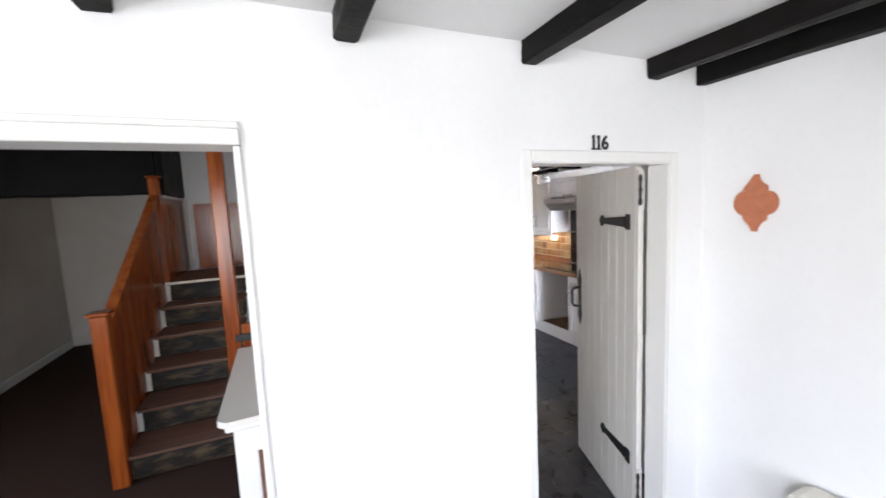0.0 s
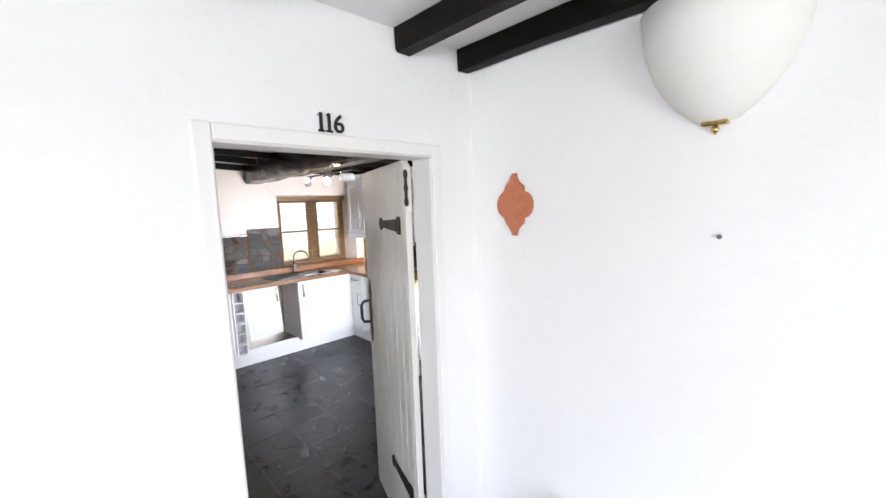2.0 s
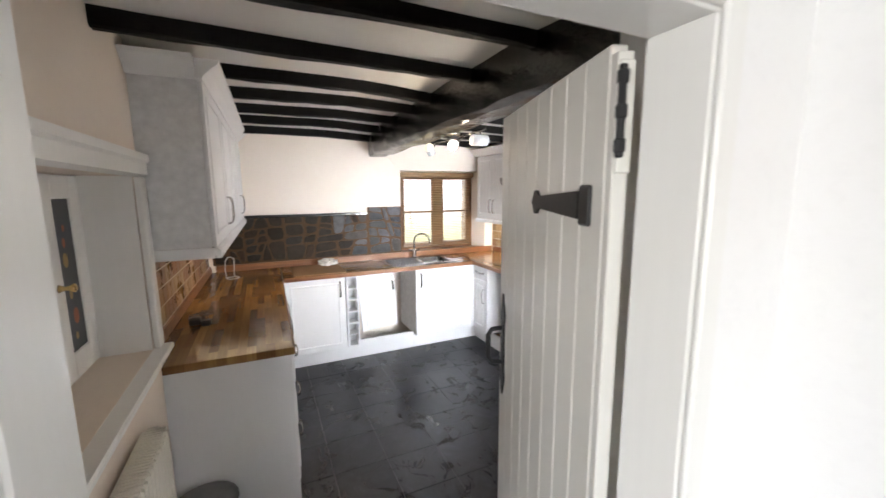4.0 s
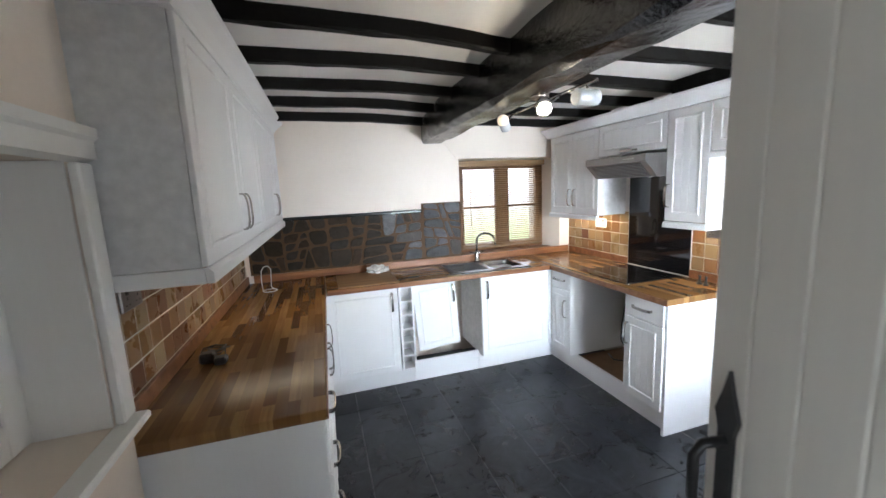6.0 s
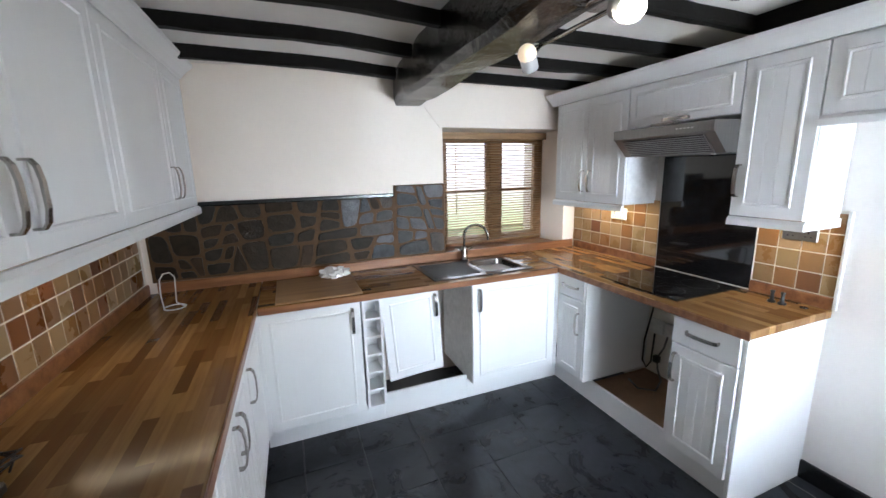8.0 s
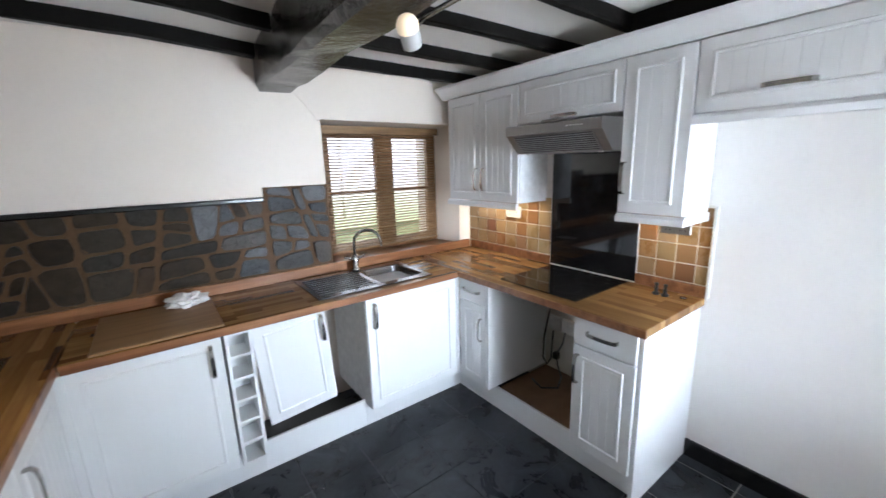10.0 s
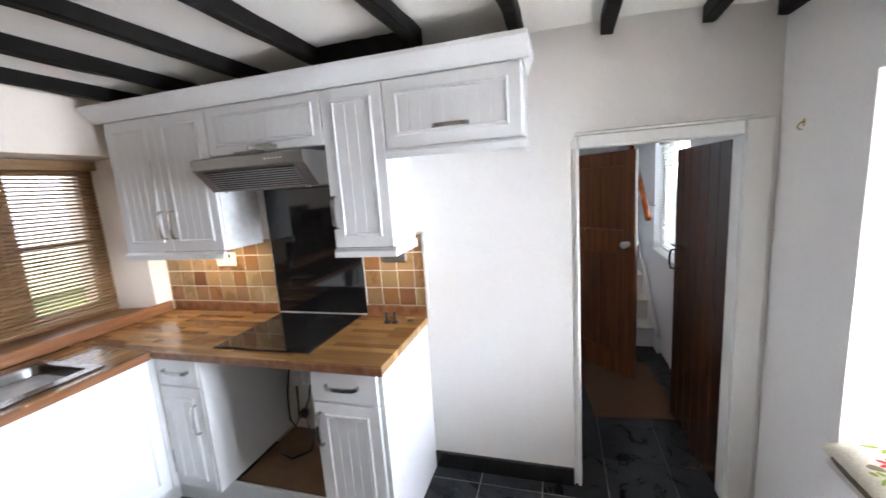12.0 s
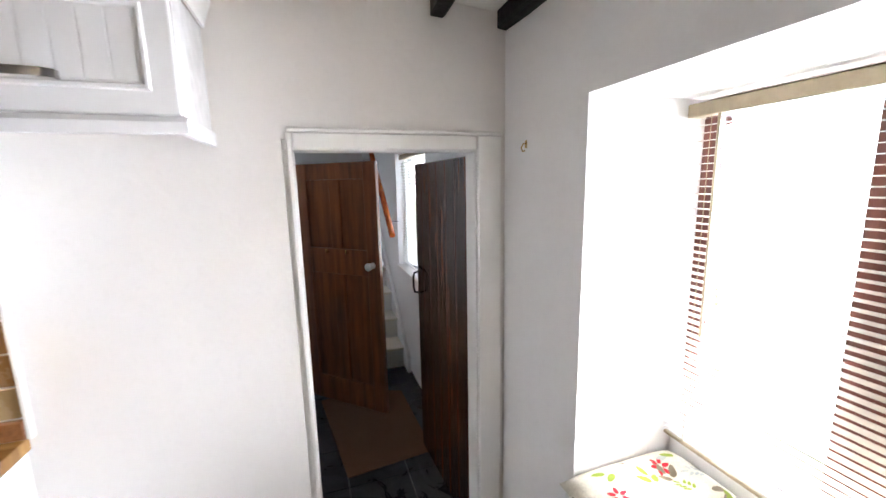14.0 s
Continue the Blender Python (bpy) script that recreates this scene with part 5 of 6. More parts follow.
# ---- living room things ----
def lantern_outline(w, h):
    """Half outline of a Moorish lantern tile, mirrored: pointed ends, round sides, stepped shoulders."""
    pts = [(0.11, 1.0), (0.12, 0.90), (0.20, 0.78), (0.33, 0.67), (0.50, 0.60), (0.52, 0.42), (0.72, 0.38), (0.89, 0.26), (0.98, 0.10)]
    right = pts + [(x, -y) for x, y in reversed(pts)]
    return [(x * w / 2, y * h / 2) for x, y in right] + [(-x * w / 2, y * h / 2) for x, y in reversed(right)]


bm = bmesh.new()
prism(bm, lantern_outline(0.170, 0.243), -0.014, 0.0, "x")
bmesh.ops.bevel(bm, geom=[e for e in bm.edges if abs(e.verts[0].co.x + 0.014) < 1e-5 and abs(e.verts[1].co.x + 0.014) < 1e-5], offset=0.003, segments=2, affect="EDGES")
solid("wall_plaque", bm, TERRACOTTA, "terracotta lantern-shaped tile hung on a white wall", "plaque", m=pose(2.3145, 1.105, 1.717))

t = thing("door_number", pose(1.612, 1.329, 1.965), "black metal door number 116 above the kitchen door", "house number")
def one(x):
    bm = bmesh.new()
    bx(bm, x + 0.008, x + 0.017, -0.006, 0.0, 0.0, 0.056)
    bx(bm, x + 0.002, x + 0.023, -0.006, 0.0, -0.001, 0.005)
    prism(bm, [(x + 0.001, 0.046), (x + 0.009, 0.057), (x + 0.009, 0.049)], -0.006, 0.0)
    part("numeral", bm, IRON, t)


one(0.0)
one(0.027)
cu = bpy.data.curves.new("numeral", "FONT")
cu.body, cu.size, cu.extrude, cu.offset = "6", 0.079, 0.003, 0.0008
tmp = new("numeral_text", cu)
tmp.data.resolution_u = 6
six = bpy.data.meshes.new_from_object(tmp.evaluated_get(bpy.context.evaluated_depsgraph_get()))
bpy.data.objects.remove(tmp)
six.materials.clear()
six.materials.append(IRON)
s = part("numeral", six, None, t)
s.matrix_basis = pose(0.053, -0.003, 0.001, 90, 0, 0)

t = thing("wall_uplighter", pose(2.314, 0.45, 1.915), "cream plaster bowl uplighter with a brass finial", "wall lamp")
bm = bmesh.new()
prof_o = [(0.012, 0.0), (0.05, 0.012), (0.10, 0.055), (0.145, 0.12), (0.175, 0.20), (0.19, 0.30)]
prof_i = [(0.18, 0.30), (0.165, 0.20), (0.135, 0.13), (0.09, 0.07), (0.0, 0.04)]
lathe(bm, prof_o + prof_i, 20, (0, 0), math.pi, math.pi / 2)
part("bowl", bm, PLASTERLAMP, t)
bm = bmesh.new()
bx(bm, -0.035, 0.0, -0.03, 0.03, -0.004, 0.008, 0.003)
lathe_bm = bmesh.new()
lathe(lathe_bm, [(0.0, -0.028), (0.008, -0.02), (0.010, -0.012), (0.006, -0.004)], 10, (-0.015, 0))
part("finial", lathe_bm, BRASS, t, "brass finial")
part("bracket", bm, BRASS, t, "brass bracket")
t = thing("picture_screw", pose(2.314, 0.43, 1.615), "small metal picture screw in a white wall", "screw")
bm = bmesh.new()
tube(bm, [(0, 0, 0), (-0.012, 0, 0.001), (-0.0125, 0, 0.001), (-0.015, 0, 0.001)], [0.003, 0.003, 0.007, 0.006], 8)
part("head", bm, STEEL, t)

t = thing("storage_heater", pose(2.31, 0.76, 0.10), "white storage heater with a black slotted top grille", "heater")
part("casing", boxes((-0.15, -0.002, -0.85, 0.0, 0.0, 0.50), bevel=0.01), WHITEPLASTIC, t)
part("grille_bed", boxes((-0.135, -0.03, -0.82, -0.03, 0.498, 0.503)), BLACKPLASTIC, t)
for i in range(40):
    part("grille_slat", boxes((-0.133, -0.032, -0.815 + i * 0.0197, -0.806 + i * 0.0197, 0.503, 0.509)), WHITEPLASTIC, t)
bm = bmesh.new()
prism(bm, [(0.002, 0.0), (0.14, 0.0), (0.14, 0.43), (0.125, 0.465), (0.09, 0.485), (0.002, 0.49)], -0.12, -0.004, "x")
part("side_cover", bm, RADPAINT, t, "cream rounded side cover")

# ---- stair room ----
structure("floor_stair_room", boxes((-2.9, 0.5, 1.39, 8.4, -0.1, 0.0)), CARPET, "brown carpeted floor by the stairs", "floor")
structure("wall_stair_west", boxes((-2.60, -2.45, 1.45, 2.2, -0.1, 3.6), (-2.60, -2.45, 2.2, 3.2, -0.1, 0.9), (-2.60, -2.45, 2.2, 3.2, 1.9, 3.6), (-2.60, -2.45, 3.2, 8.4, -0.1, 3.6)), PALE, "dim cream plaster wall with an uneven tone", "wall")
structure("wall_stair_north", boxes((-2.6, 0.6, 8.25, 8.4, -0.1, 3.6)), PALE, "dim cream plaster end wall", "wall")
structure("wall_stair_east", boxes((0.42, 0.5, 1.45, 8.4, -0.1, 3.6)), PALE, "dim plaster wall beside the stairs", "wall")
structure("wall_stair_upper", boxes((-2.6, 0.5, 1.30, 1.45, 2.6, 3.6)), PALE, "plaster wall above the opening", "wall")
structure("ceiling_stair_low", boxes((-2.45, -0.67, 4.98, 8.2, 2.24, 2.4)), CEIL, "low dark ceiling in the stair room", "ceiling")
structure("ceiling_stair_high", boxes((-2.9, 0.6, 1.40, 8.4, 3.6, 3.75)), WHITEWALL, "white plaster ceiling above the stairwell", "ceiling")
structure("wall_stair_landing", boxes((-0.62, 0.42, 5.75, 5.85, 0.0, 3.6)), WHITEWALL, "white wall at the top of the stairs", "wall")
bm = bmesh.new()
rough_beam(bm, ((-2.44, 1.60, 1.985), (0.41, 1.60, 1.985)), 0.16, 0.18, 14, 0.006)
solid("lintel_beam", bm, BEAM, "black timber beam behind the stair opening", "beam", "", "structure")
bm = bmesh.new()
bx(bm, -0.66, -0.60, 4.83, 8.2, 2.02, 2.75, 0.01)
solid("gallery_beam", bm, BEAM, "black painted timber gallery edge beside the stairwell", "beam", "", "structure")
bm = bmesh.new()
rough_beam(bm, ((-2.44, 4.9, 2.02), (-0.67, 4.9, 2.02)), 0.14, 0.72, 10, 0.006)
solid("cross_beam", bm, BEAM, "deep black timber fascia at the gallery edge", "beam", "", "structure")
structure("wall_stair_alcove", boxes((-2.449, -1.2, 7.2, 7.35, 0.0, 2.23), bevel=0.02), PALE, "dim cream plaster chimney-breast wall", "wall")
structure("baseboard", boxes((-2.448, -2.43, 1.5, 7.19, 0.0, 0.10), bevel=0.004), GLOSS, "white skirting board in the stair room", "skirting")

t = thing("stone_staircase", pose(-0.645, 3.22, 0.0), "straight stair with carpeted treads and dark stone risers", "stairs")
RISE, GO, WID = 0.19, 0.295, 0.69
for i in range(6):
    y = i * GO
    part("riser", boxes((0.02, WID, y, y + GO - 0.002 if i < 5 else y + 0.9, i * RISE, (i + 1) * RISE - 0.03), bevel=0.008), STAIRSTONE, t, "dark stone riser")
    part("tread", boxes((0.0, WID + 0.01, y - 0.025, y + GO + 0.004 if i < 5 else y + 0.9, (i + 1) * RISE - 0.03, (i + 1) * RISE), bevel=0.004), TREADWOOD, t, "brown carpeted tread")
    part("nosing", boxes((0.0, WID + 0.01, y - 0.030, y - 0.0255, (i + 1) * RISE - 0.024 if i == 5 else (i + 1) * RISE - 0.005, (i + 1) * RISE + 0.002), bevel=0.001), RADPAINT if i == 5 else CHROME, t, "thin worn nosing strip")
    part("string_block", boxes((-0.03, 0.018, y + 0.02, y + 0.16, i * RISE, (i + 1) * RISE - 0.031)), RADPAINT, t)


def newel(name, x, y, z0, z1, label, cap=True):
    t = thing(name, pose(x, y, z0), label, "newel post", "stair posts")
    part("post", boxes((-0.045, 0.045, -0.045, 0.045, 0, z1 - z0), bevel=0.006), PINE, t)
    if cap:
        part("cap", boxes((-0.06, 0.06, -0.06, 0.06, z1 - z0 + 0.0005, z1 - z0 + 0.025), bevel=0.008), PINE, t)


newel("newel_post", -0.675, 3.20, 0.0, 1.17, "orange pine newel post at the foot of the stairs")
newel("newel_post", -0.665, 4.76, 1.14, 2.17, "orange pine newel post at the stair head")
newel("newel_post", 0.075, 3.10, 0.0, 2.235, "tall orange pine post beside the stairs", False)
t = thing("stair_balustrade", pose(-0.672, 3.245, 0.0), "solid orange pine boarded balustrade with a sloping rail", "balustrade")
for i in range(10):
    y0, y1 = i * 0.147, (i + 1) * 0.147 - 0.002
    bm = bmesh.new()
    lo, hi = lambda y: 0.02 + 0.62 * y, lambda y: 1.03 + 0.62 * y
    prism(bm, [(y0, lo(y0)), (y1, lo(y1)), (y1, hi(y1)), (y0, hi(y0))], -0.014, 0.008, "x")
    part("board", bm, PINE, t)
bm = bmesh.new()
prism(bm, [(0.0, 1.035), (1.47, 1.945), (1.47, 2.01), (0.0, 1.10)], -0.035, 0.03, "x")
part("rail", bm, PINE, t)
t = thing("landing_panelling", pose(-0.62, 4.80, 1.14), "orange pine boarding round the stair landing", "panelling")
for i in range(6):
    part("board", boxes((0.10 + i * 0.15, 0.248 + i * 0.15, 0.92, 0.94, 0.0, 0.80)), PINE, t)
for i in range(6):
    part("board", boxes((-0.03, -0.01, 0.02 + i * 0.15, 0.168 + i * 0.15, 0.0, 0.84)), PINE, t)
part("rail", boxes((-0.05, 0.01, 0.0, 0.92, 0.841, 0.87), bevel=0.006), PALE, t)
part("corner_bead", boxes((0.02, 0.05, 0.90, 0.93, 0.0, 0.86)), WHITEPLASTIC, t)
t = thing("stair_gate", pose(0.10, 3.07, 0.10), "orange pine ledged gate with a black strap hinge", "gate")
for i in range(3):
    part("board", boxes((0.03 + i * 0.095, 0.122 + i * 0.095, -0.01, 0.012, 0.0, 0.92), bevel=0.003), PINE, t)
part("strap", boxes((-0.01, 0.28, -0.018, -0.0105, 0.80, 0.85), bevel=0.003), IRON, t, "black iron strap")
t = thing("white_cupboard", pose(0.169, 1.90, 0.0), "low white painted cupboard with a rounded top beside the stairs", "cupboard")
bm = bmesh.new()
prism(bm, [(0.25, 0.0), (0.25, 1.0), (-0.04, 1.0), (-0.055, 0.985), (-0.055, 0.02), (-0.04, 0.0), (-0.01, -0.02)], 0.872, 0.90, "z")
part("top", bm, LEAFPAINT, t)
part("moulding", boxes((-0.03, 0.25, 0.012, 0.98, 0.835, 0.871), bevel=0.008), GLOSS, t)
part("side", boxes((0.0, 0.25, 0.03, 0.06, 0.0, 0.834), bevel=0.003), GLOSS, t)
part("front", boxes((0.0, 0.022, 0.061, 0.96, 0.0, 0.834), bevel=0.003), GLOSS, t)
part("inner_panel", boxes((0.09, 0.115, 0.024, 0.0295, 0.0, 0.72)), TREADWOOD, t, "brown edge strip")

# ---- hall beyond the kitchen ----
structure("floor_hall_bed", boxes((4.17, 8.6, 1.7, 3.3, -0.1, -0.006)), GROUT_D, "dark grout under slate hall tiles", "floor")
bm = boxes((4.27, 5.30, 1.70, 1.86, -0.1, 2.6), (5.30, 6.25, 1.70, 1.86, -0.1, 0.88), (5.30, 6.25, 1.70, 1.86, 1.88, 2.6), (6.25, 8.6, 1.70, 1.86, -0.1, 4.2))
structure("wall_hall_south", bm, WHITEWALL, "white plaster hall wall with a window", "wall")
structure("wall_hall_north", boxes((4.27, 8.6, 2.95, 3.1, -0.1, 4.2)), WHITEWALL, "white plaster hall wall", "wall")
structure("wall_hall_end", boxes((8.5, 8.6, 1.86, 2.95, -0.1, 4.2)), WHITEWALL, "white plaster wall above the hall stairs", "wall")
structure("ceiling_hall", boxes((4.27, 6.3, 1.7, 3.1, 2.35, 2.6)), WHITEWALL, "white hall ceiling", "ceiling")
structure("ceiling_hall_stair", boxes((6.3, 8.6, 1.7, 3.1, 4.0, 4.2)), WHITEWALL, "white ceiling over the hall stairs", "ceiling")
structure("wall_hall_bulkhead", boxes((6.25, 6.3, 1.86, 2.95, 2.35, 4.1)), WHITEWALL, "white plaster bulkhead", "wall")
t = thing("window_3", pose(5.30, 1.76, 0.88), "white hall window with a drawn blind", "window", "", "structure")
for spec in ((0, 0.95, -0.03, 0.03, 0.0, 0.05), (0, 0.95, -0.03, 0.03, 0.95, 1.0), (0, 0.05, -0.03, 0.03, 0.051, 0.949), (0.90, 0.95, -0.03, 0.03, 0.051, 0.949)):
    part("frame_bar", boxes(spec, bevel=0.004), GLOSS, t)
p = part("pane", boxes((0.05, 0.90, -0.003, 0.001, 0.05, 0.95)), GLASS, t)
p.visible_shadow = False
part("sill", boxes((0.0, 0.95, 0.031, 0.12, -0.012, 0.012), bevel=0.004), GLOSS, t)
t = thing("venetian_blind", pose(5.35, 1.82, 0.90), "cream venetian blind at the hall window", "blind")
part("headrail", boxes((0.0, 0.85, -0.02, 0.02, 0.92, 0.96), bevel=0.003), TANRAIL, t)
bm = bmesh.new()
prism(bm, [(-0.0125, -0.0006), (0, 0.001), (0.0125, -0.0006), (0.0125, 0.0002), (0, 0.0018), (-0.0125, 0.0002)], 0.0, 0.85, "x")
slat_mesh = mesh_of("slat", bm, CREAMSLAT)
for i in range(36):
    s = part("slat", slat_mesh, None, t)
    s.matrix_basis = pose(0, 0, 0.03 + i * 0.0245, 10, 0, 0)

door_2 = thing("door_2", pose(4.275, 1.965, 0, 0, 0, 3.5), "dark stained plank door standing open into the hall", "door")
n, wd = 6, 0.66
for i in range(n):
    part("board", boxes((i * wd / n + 0.0012, (i + 1) * wd / n - 0.0012, -0.01, 0.024, 0.012, 1.72), bevel=0.004), DARKPLANK, door_2)
part("backing", boxes((0.004, wd - 0.004, -0.002, 0.014, 0.014, 1.716)), DARKPLANK, door_2)
part("edge_strip", boxes((-0.012, -0.001, -0.008, 0.022, 0.012, 1.72), bevel=0.002), GLOSS, door_2)
bm = bmesh.new()
tube(bm, [(wd - 0.05, 0.024, 1.13), (wd - 0.05, 0.06, 1.12), (wd - 0.05, 0.066, 1.09), (wd - 0.05, 0.066, 1.04), (wd - 0.05, 0.06, 1.01), (wd - 0.05, 0.024, 1.0)], 0.006, 8)
part("pull", bm, IRON, door_2, "black iron pull")
bm = bmesh.new()
tube(bm, [(wd - 0.12, 0.034, 1.14), (wd + 0.02, 0.034, 1.145)], 0.006, 6)
part("latch", bm, IRON, door_2, "black iron thumb latch")

ang = math.degrees(math.atan2(2.19 - 2.60, 5.33 - 5.72))
door_3 = thing("door_3", pose(5.80, 2.685, 0, 0, 0, ang), "stripped pine panelled door with a white knob, ajar", "door")
w3, h3 = 0.69, 1.765
for spec in ((0.0, 0.10, 0, 0.035, 0.01, h3), (w3 - 0.10, w3, 0, 0.035, 0.01, h3)):
    part("stile", boxes(spec, bevel=0.003), OLDPINE, door_3)
for z0, z1 in ((0.01, 0.20), (1.0, 1.18), (h3 - 0.11, h3)):
    part("rail", boxes((0.1005, w3 - 0.1005, 0.0, 0.035, z0, z1), bevel=0.003), OLDPINE, door_3)
for z0, z1 in ((0.2005, 0.9995), (1.1805, h3 - 0.1105)):
    part("muntin", boxes((w3 / 2 - 0.045, w3 / 2 + 0.045, 0.0, 0.035, z0, z1), bevel=0.003), OLDPINE, door_3)
    for a, b in ((0.1005, w3 / 2 - 0.0455), (w3 / 2 + 0.0455, w3 - 0.1005)):
        part("panel", boxes((a, b, 0.012, 0.022, z0, z1)), OLDPINE, door_3)
for sy in (-1, 1):
    bm = bmesh.new()
    y = 0.0175 + sy * 0.0175
    tube(bm, [(w3 - 0.055, y, 1.08), (w3 - 0.055, y + sy * 0.02, 1.08), (w3 - 0.055, y + sy * 0.035, 1.08), (w3 - 0.055, y + sy * 0.055, 1.08), (w3 - 0.055, y + sy * 0.062, 1.08)], [0.022, 0.010, 0.024, 0.027, 0.012], 12)
    part("knob", bm, WHITEPLASTIC, door_3, "white china knob")
    for hx in (0.27, 0.44):
        bm = bmesh.new()
        yy = y + sy * 0.001
        tube(bm, [(hx, yy, 1.16), (hx, yy + sy * 0.02, 1.15), (hx, yy + sy * 0.03, 1.165), (hx, yy + sy * 0.028, 1.18)], 0.004, 6)
        part("coat_hook", bm, BRASS, door_3, "small brass coat hook")
bm = bmesh.new()
prism(bm, [(5.67, 2.62), (4.80, 2.50), (4.86, 1.99), (5.60, 2.02), (5.72, 2.30)], 0.0015, 0.010, "z")
solid("door_mat", bm, MAT, "plain brown mat lying on dark hall tiles", "mat")
t = thing("hall_stairs", pose(6.0, 1.87, 0.0), "white painted stairs with pale treads rising beyond the hall", "stairs")
for i in range(9):
    part("riser", boxes((i * 0.24 + 0.02, 2.45, 0.03, 1.07, i * 0.19, (i + 1) * 0.19 - 0.025)), GLOSS, t)
    part("tread", boxes((i * 0.24, i * 0.24 + 0.262, 0.03, 1.07, (i + 1) * 0.19 - 0.025, (i + 1) * 0.19), bevel=0.004), RADPAINT, t)
bm = bmesh.new()
prism(bm, [(-0.12, 0.0), (0.0, 0.0), (2.2, 1.742), (2.2, 1.98), (-0.12, 0.14)], 0.0, 0.028)
part("string", bm, GLOSS, t)
t = thing("handrail", pose(6.0, 1.93, 0.0), "orange pine handrail climbing with the hall stairs", "handrail")
bm = bmesh.new()
tube(bm, [(0.0, 0.03, 1.19), (2.3, 0.03, 3.0)], 0.026, 10)
part("rail", bm, PINE, t)
for x in (0.2, 1.2, 2.1):
    bm = bmesh.new()
    tube(bm, [(x, -0.065, 1.19 + x * 0.787 - 0.06), (x, 0.0, 1.19 + x * 0.787 - 0.06), (x, 0.03, 1.19 + x * 0.787 - 0.02)], 0.006, 6)
    part("bracket", bm, IRON, t)

# ---- outside ----
bm = bmesh.new()
S = 900.0
vs = [bm.verts.new(p) for p in ((-S, -S, -0.12), (S, -S, -0.12), (S, S, -0.12), (-S, S, -0.12))]
bm.faces.new(vs)
structure("ground", bm, GRASS, "green grass ground outside the house", "ground")
# added glowing plane standing in for the bright garden and sky
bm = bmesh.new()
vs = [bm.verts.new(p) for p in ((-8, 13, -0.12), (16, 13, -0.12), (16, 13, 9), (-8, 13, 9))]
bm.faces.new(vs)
structure("backdrop", bm, BACKDROP, "glowing backdrop with garden and sky brightness painted in", "backdrop")
structure("roof_slab", boxes((-3.0, 8.7, -3.2, 8.5, 4.25, 4.4)), RENDERWALL, "plain slab closing the house above", "roof")

# ---- pieces: floor tiles, wall tiles, stones ----
TW = 0.328
bm = bmesh.new()
bx(bm, -TW / 2 + 0.0025, TW / 2 - 0.0025, -TW / 2 + 0.0025, TW / 2 - 0.0025, -0.006, 0.0)
for v in bm.verts:
    if v.co.z > -0.001:
        v.co.x *= 0.992
        v.co.y *= 0.992
tile_mesh = mesh_of("floor_tile", bm, SLATE)
floor_k = thing("floor_kitchen", pose(0, 0, 0), "black slate tiled kitchen floor", "floor", "", "structure")
rng = random.Random(3)
for i in range(-9, 2):
    for j in range(-6, 8):
        cx, cy = 3.75 + TW / 2 + TW * i, 3.155 + TW / 2 + TW * j
        x0, x1, y0, y1 = cx - TW / 2, cx + TW / 2, cy - TW / 2, cy + TW / 2
        if x1 < 1.02 or x0 > 4.16 or y1 < 1.40 or y0 > 5.2:
            continue
        ob = part("tile", tile_mesh, None, floor_k)
        ob.matrix_basis = pose(cx, cy, rng.uniform(-0.0012, 0.0), rng.uniform(-0.15, 0.15), rng.uniform(-0.15, 0.15), 90 * rng.randrange(4))
hall_floor = thing("floor_hall", pose(0, 0, 0), "black slate tiled hall floor", "floor", "", "structure")
for i in range(2, 9):
    for j in range(-4, 0):
        ob = part("tile", tile_mesh, None, hall_floor)
        ob.matrix_basis = pose(3.75 + TW / 2 + TW * i, 3.155 + TW / 2 + TW * j, rng.uniform(-0.0012, 0.0), 0, 0, 90 * rng.randrange(4))

TS = 0.0985
bm = bmesh.new()
bx(bm, -0.001, 0.006, 0.003, TS - 0.003, 0.003, TS - 0.003, 0.0018)
wall_tile_mesh = mesh_of("wall_tile", bm, TILE)
part("tile_grout", boxes((0.0005, 0.003, -0.015, 2.19, 0.976, 1.40)), TILEGROUT, wall_west)
for i in range(23):
    for j in range(4):
        ob = part("tile", wall_tile_mesh, None, wall_west)
        ob.location = (-0.001, -0.02 + i * TS * 0.965, 0.976 + j * TS)
        ob.scale = (1, 0.965, 1)
part("tile_grout", boxes((4.164, 4.1675, 3.412, 3.766, 0.971, 1.375), (4.164, 4.1675, 4.364, 5.215, 0.971, 1.345)), TILEGROUT, wall_east)
for j in range(4):
    for i in range(13):
        wide = 0.1058 if i < 8 else TS
        y = 5.213 - i * wide if i < 8 else 3.764 - (i - 9) * TS
        if i == 8 or y - wide < 3.40:
            continue
        ob = part("tile", wall_tile_mesh, None, wall_east)
        ob.matrix_basis = pose(4.1655, y, 0.972 + j * TS, 0, 0, 180) @ Matrix.Diagonal((1, wide / TS, 1, 1))
for j in range(4):
    ob = part("tile", wall_tile_mesh, None, wall_east)
    ob.matrix_basis = pose(4.1655, 3.764 - 3 * TS, 0.972 + j * TS, 0, 0, 180) @ Matrix.Diagonal((1, 0.56, 1, 1))


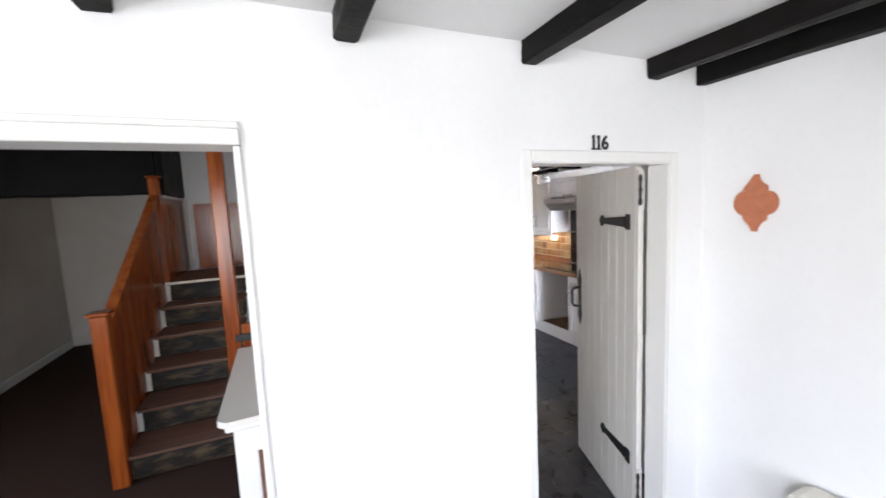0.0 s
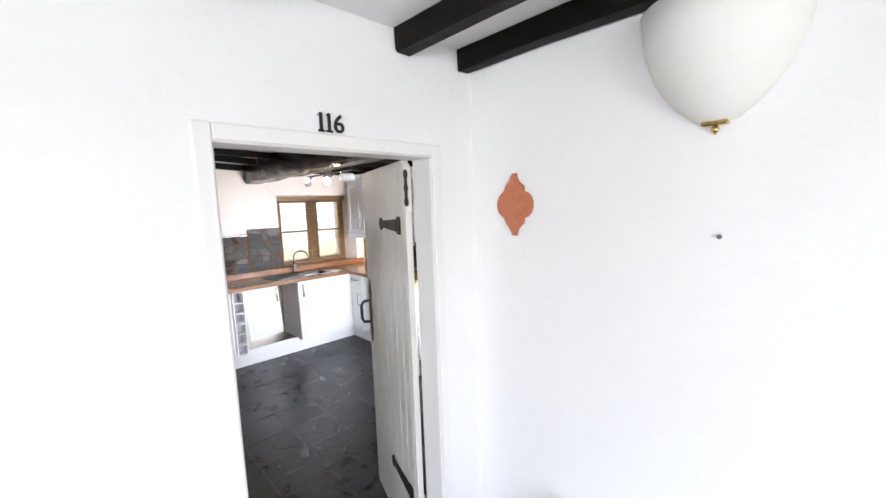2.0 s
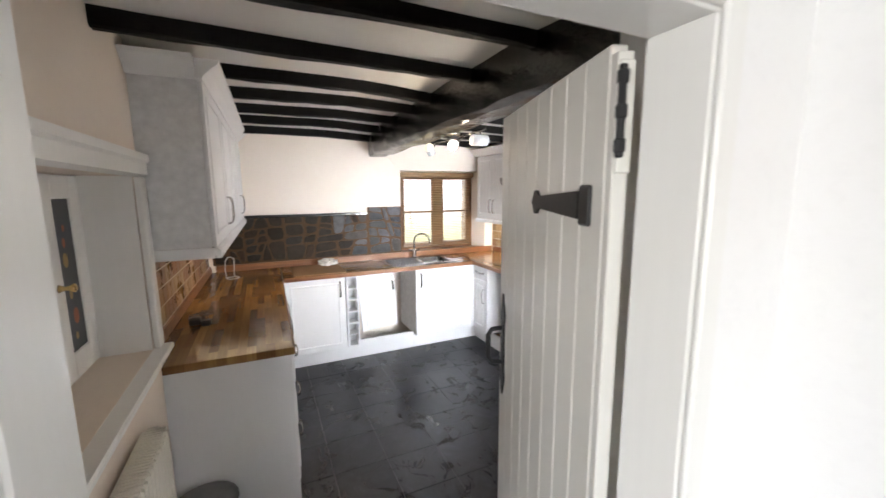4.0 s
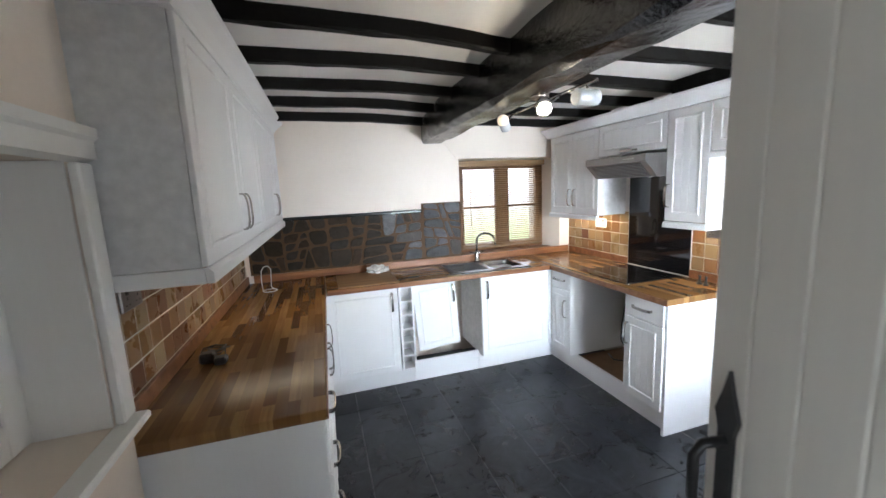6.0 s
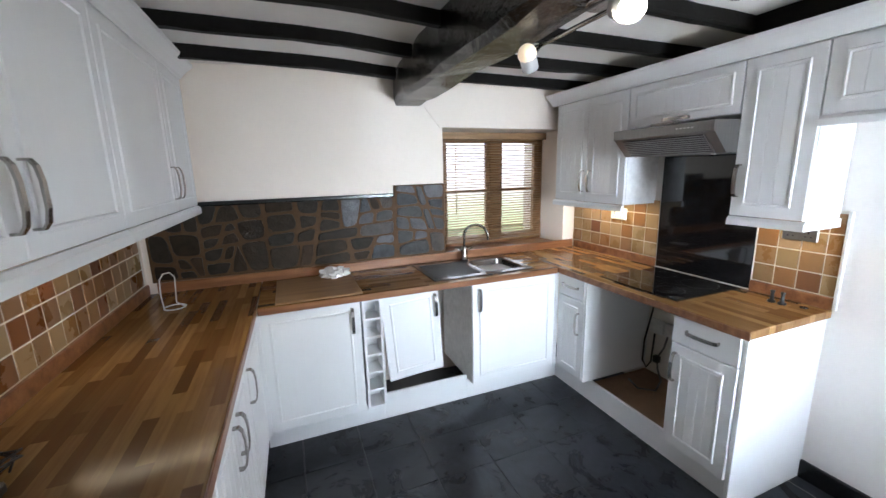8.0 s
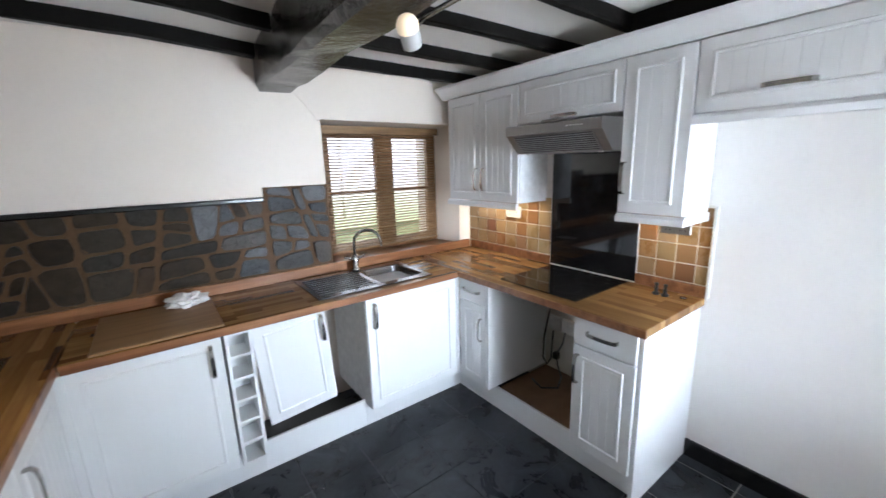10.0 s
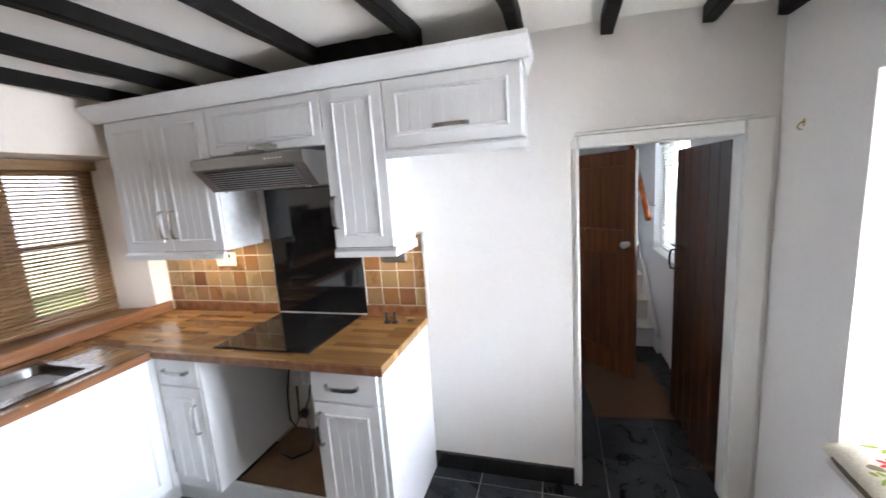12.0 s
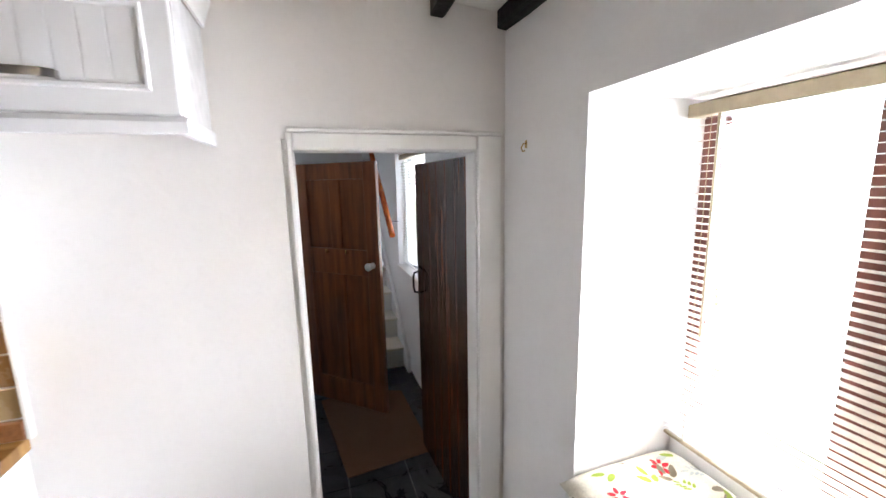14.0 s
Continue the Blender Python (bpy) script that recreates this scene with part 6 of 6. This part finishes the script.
def rubble(x0, x1, z0, z1, seed):
    """Outlines of rough slabs that fill a rectangle: pieces split by leaning cuts, drawn in for the joints, their corners worn."""
    rng = random.Random(seed)

    def cut(poly, p, d):
        out = ([], [])
        k = len(poly)
        side = [(q.x - p.x) * d.y - (q.y - p.y) * d.x for q in poly]
        for i in range(k):
            a, b, sa, sb = poly[i], poly[(i + 1) % k], side[i], side[(i + 1) % k]
            (out[0] if sa >= 0 else out[1]).append(a)
            if sa * sb < 0:
                m = a.lerp(b, sa / (sa - sb))
                out[0].append(m), out[1].append(m)
        return out

    todo, done = [[Vector((x0, z0)), Vector((x1, z0)), Vector((x1, z1)), Vector((x0, z1))]], []
    while todo:
        poly = todo.pop()
        xs, zs = [p.x for p in poly], [p.y for p in poly]
        w, h = max(xs) - min(xs), max(zs) - min(zs)
        if w * h < rng.uniform(0.014, 0.05) and w < 0.36 and h < 0.26:
            done.append(poly)
            continue
        upright = (w > h * 1.35) == (rng.random() < 0.86)
        lean = rng.uniform(-0.35, 0.35) if upright else rng.uniform(-0.16, 0.16)
        d = Vector((lean, 1.0)) if upright else Vector((1.0, lean))
        p = Vector((min(xs) + w * rng.uniform(0.34, 0.66), min(zs) + h * rng.uniform(0.34, 0.66)))
        parts = [q for q in cut(poly, p, d) if len(q) > 2]
        todo += parts if len(parts) == 2 else []
        if len(parts) < 2:
            done.append(poly)
    for poly in done:
        cen = sum(poly, Vector((0, 0))) / len(poly)
        r = sum((p - cen).length for p in poly) / len(poly)
        gap = rng.uniform(0.006, 0.014)
        ring = [cen + (p - cen) * max(0.3, 1 - gap / max(0.02, (p - cen).length) * 1.35) for p in poly]
        fine = []
        k = len(ring)
        for i in range(k):
            a, b = ring[i], ring[(i + 1) % k]
            for f in (0.0, 0.22, 0.5, 0.78):
                q = a.lerp(b, f)
                n = noise.noise_vector(Vector((q.x * 22, q.y * 22, seed * 1.7)))
                pull = 0.10 * r if f == 0.0 else 0.012 * r if f != 0.5 else 0.0
                fine.append(q + Vector((n.x, n.y)) * 0.007 + (cen - q).normalized() * pull)
        yield fine, rng


part("mortar", boxes((1.04, 2.545, 5.207, 5.2195, 0.976, 1.432), (2.545, 2.932, 5.207, 5.2195, 0.976, 1.502)), MORTAR, wall_north, "sandy mortar bed")
part("ledge", boxes((1.33, 2.545, 5.192, 5.2195, 1.418, 1.447), bevel=0.007), BLACKSKIRT, wall_north, "dark ledge on the stonework")
for args in ((1.045, 2.54, 0.98, 1.43, 5), (2.552, 2.93, 0.98, 1.50, 9)):
    for ring, rng in rubble(*args):
        cen = sum(ring, Vector((0, 0))) / len(ring)
        dep = rng.uniform(0.005, 0.013)
        tilt = (rng.uniform(-0.06, 0.06), rng.uniform(-0.06, 0.06))
        bm = bmesh.new()
        back = [bm.verts.new((p.x, 5.209, p.y)) for p in ring]
        edge = [bm.verts.new((p.x, 5.207 - dep * 0.6, p.y)) for p in ring]
        face = [bm.verts.new((p.x, 5.207 - dep + (p.x - cen.x) * tilt[0] + (p.y - cen.y) * tilt[1] + rng.uniform(-0.002, 0.002), p.y)) for p in (cen + (c - cen) * 0.95 for c in ring)]
        mid = bm.verts.new((cen.x, 5.207 - dep - 0.002, cen.y))
        k = len(ring)
        for i in range(k):
            j = (i + 1) % k
            bm.faces.new((back[i], back[j], edge[j], edge[i]))
            bm.faces.new((edge[i], edge[j], face[j], face[i]))
            bm.faces.new((face[i], face[j], mid))
        # stones towards the window take the copy with painted sheen
        part("stone", bm, SHEENSTONE if cen.x + rng.uniform(-0.22, 0.22) > 2.28 else STONE, wall_north)
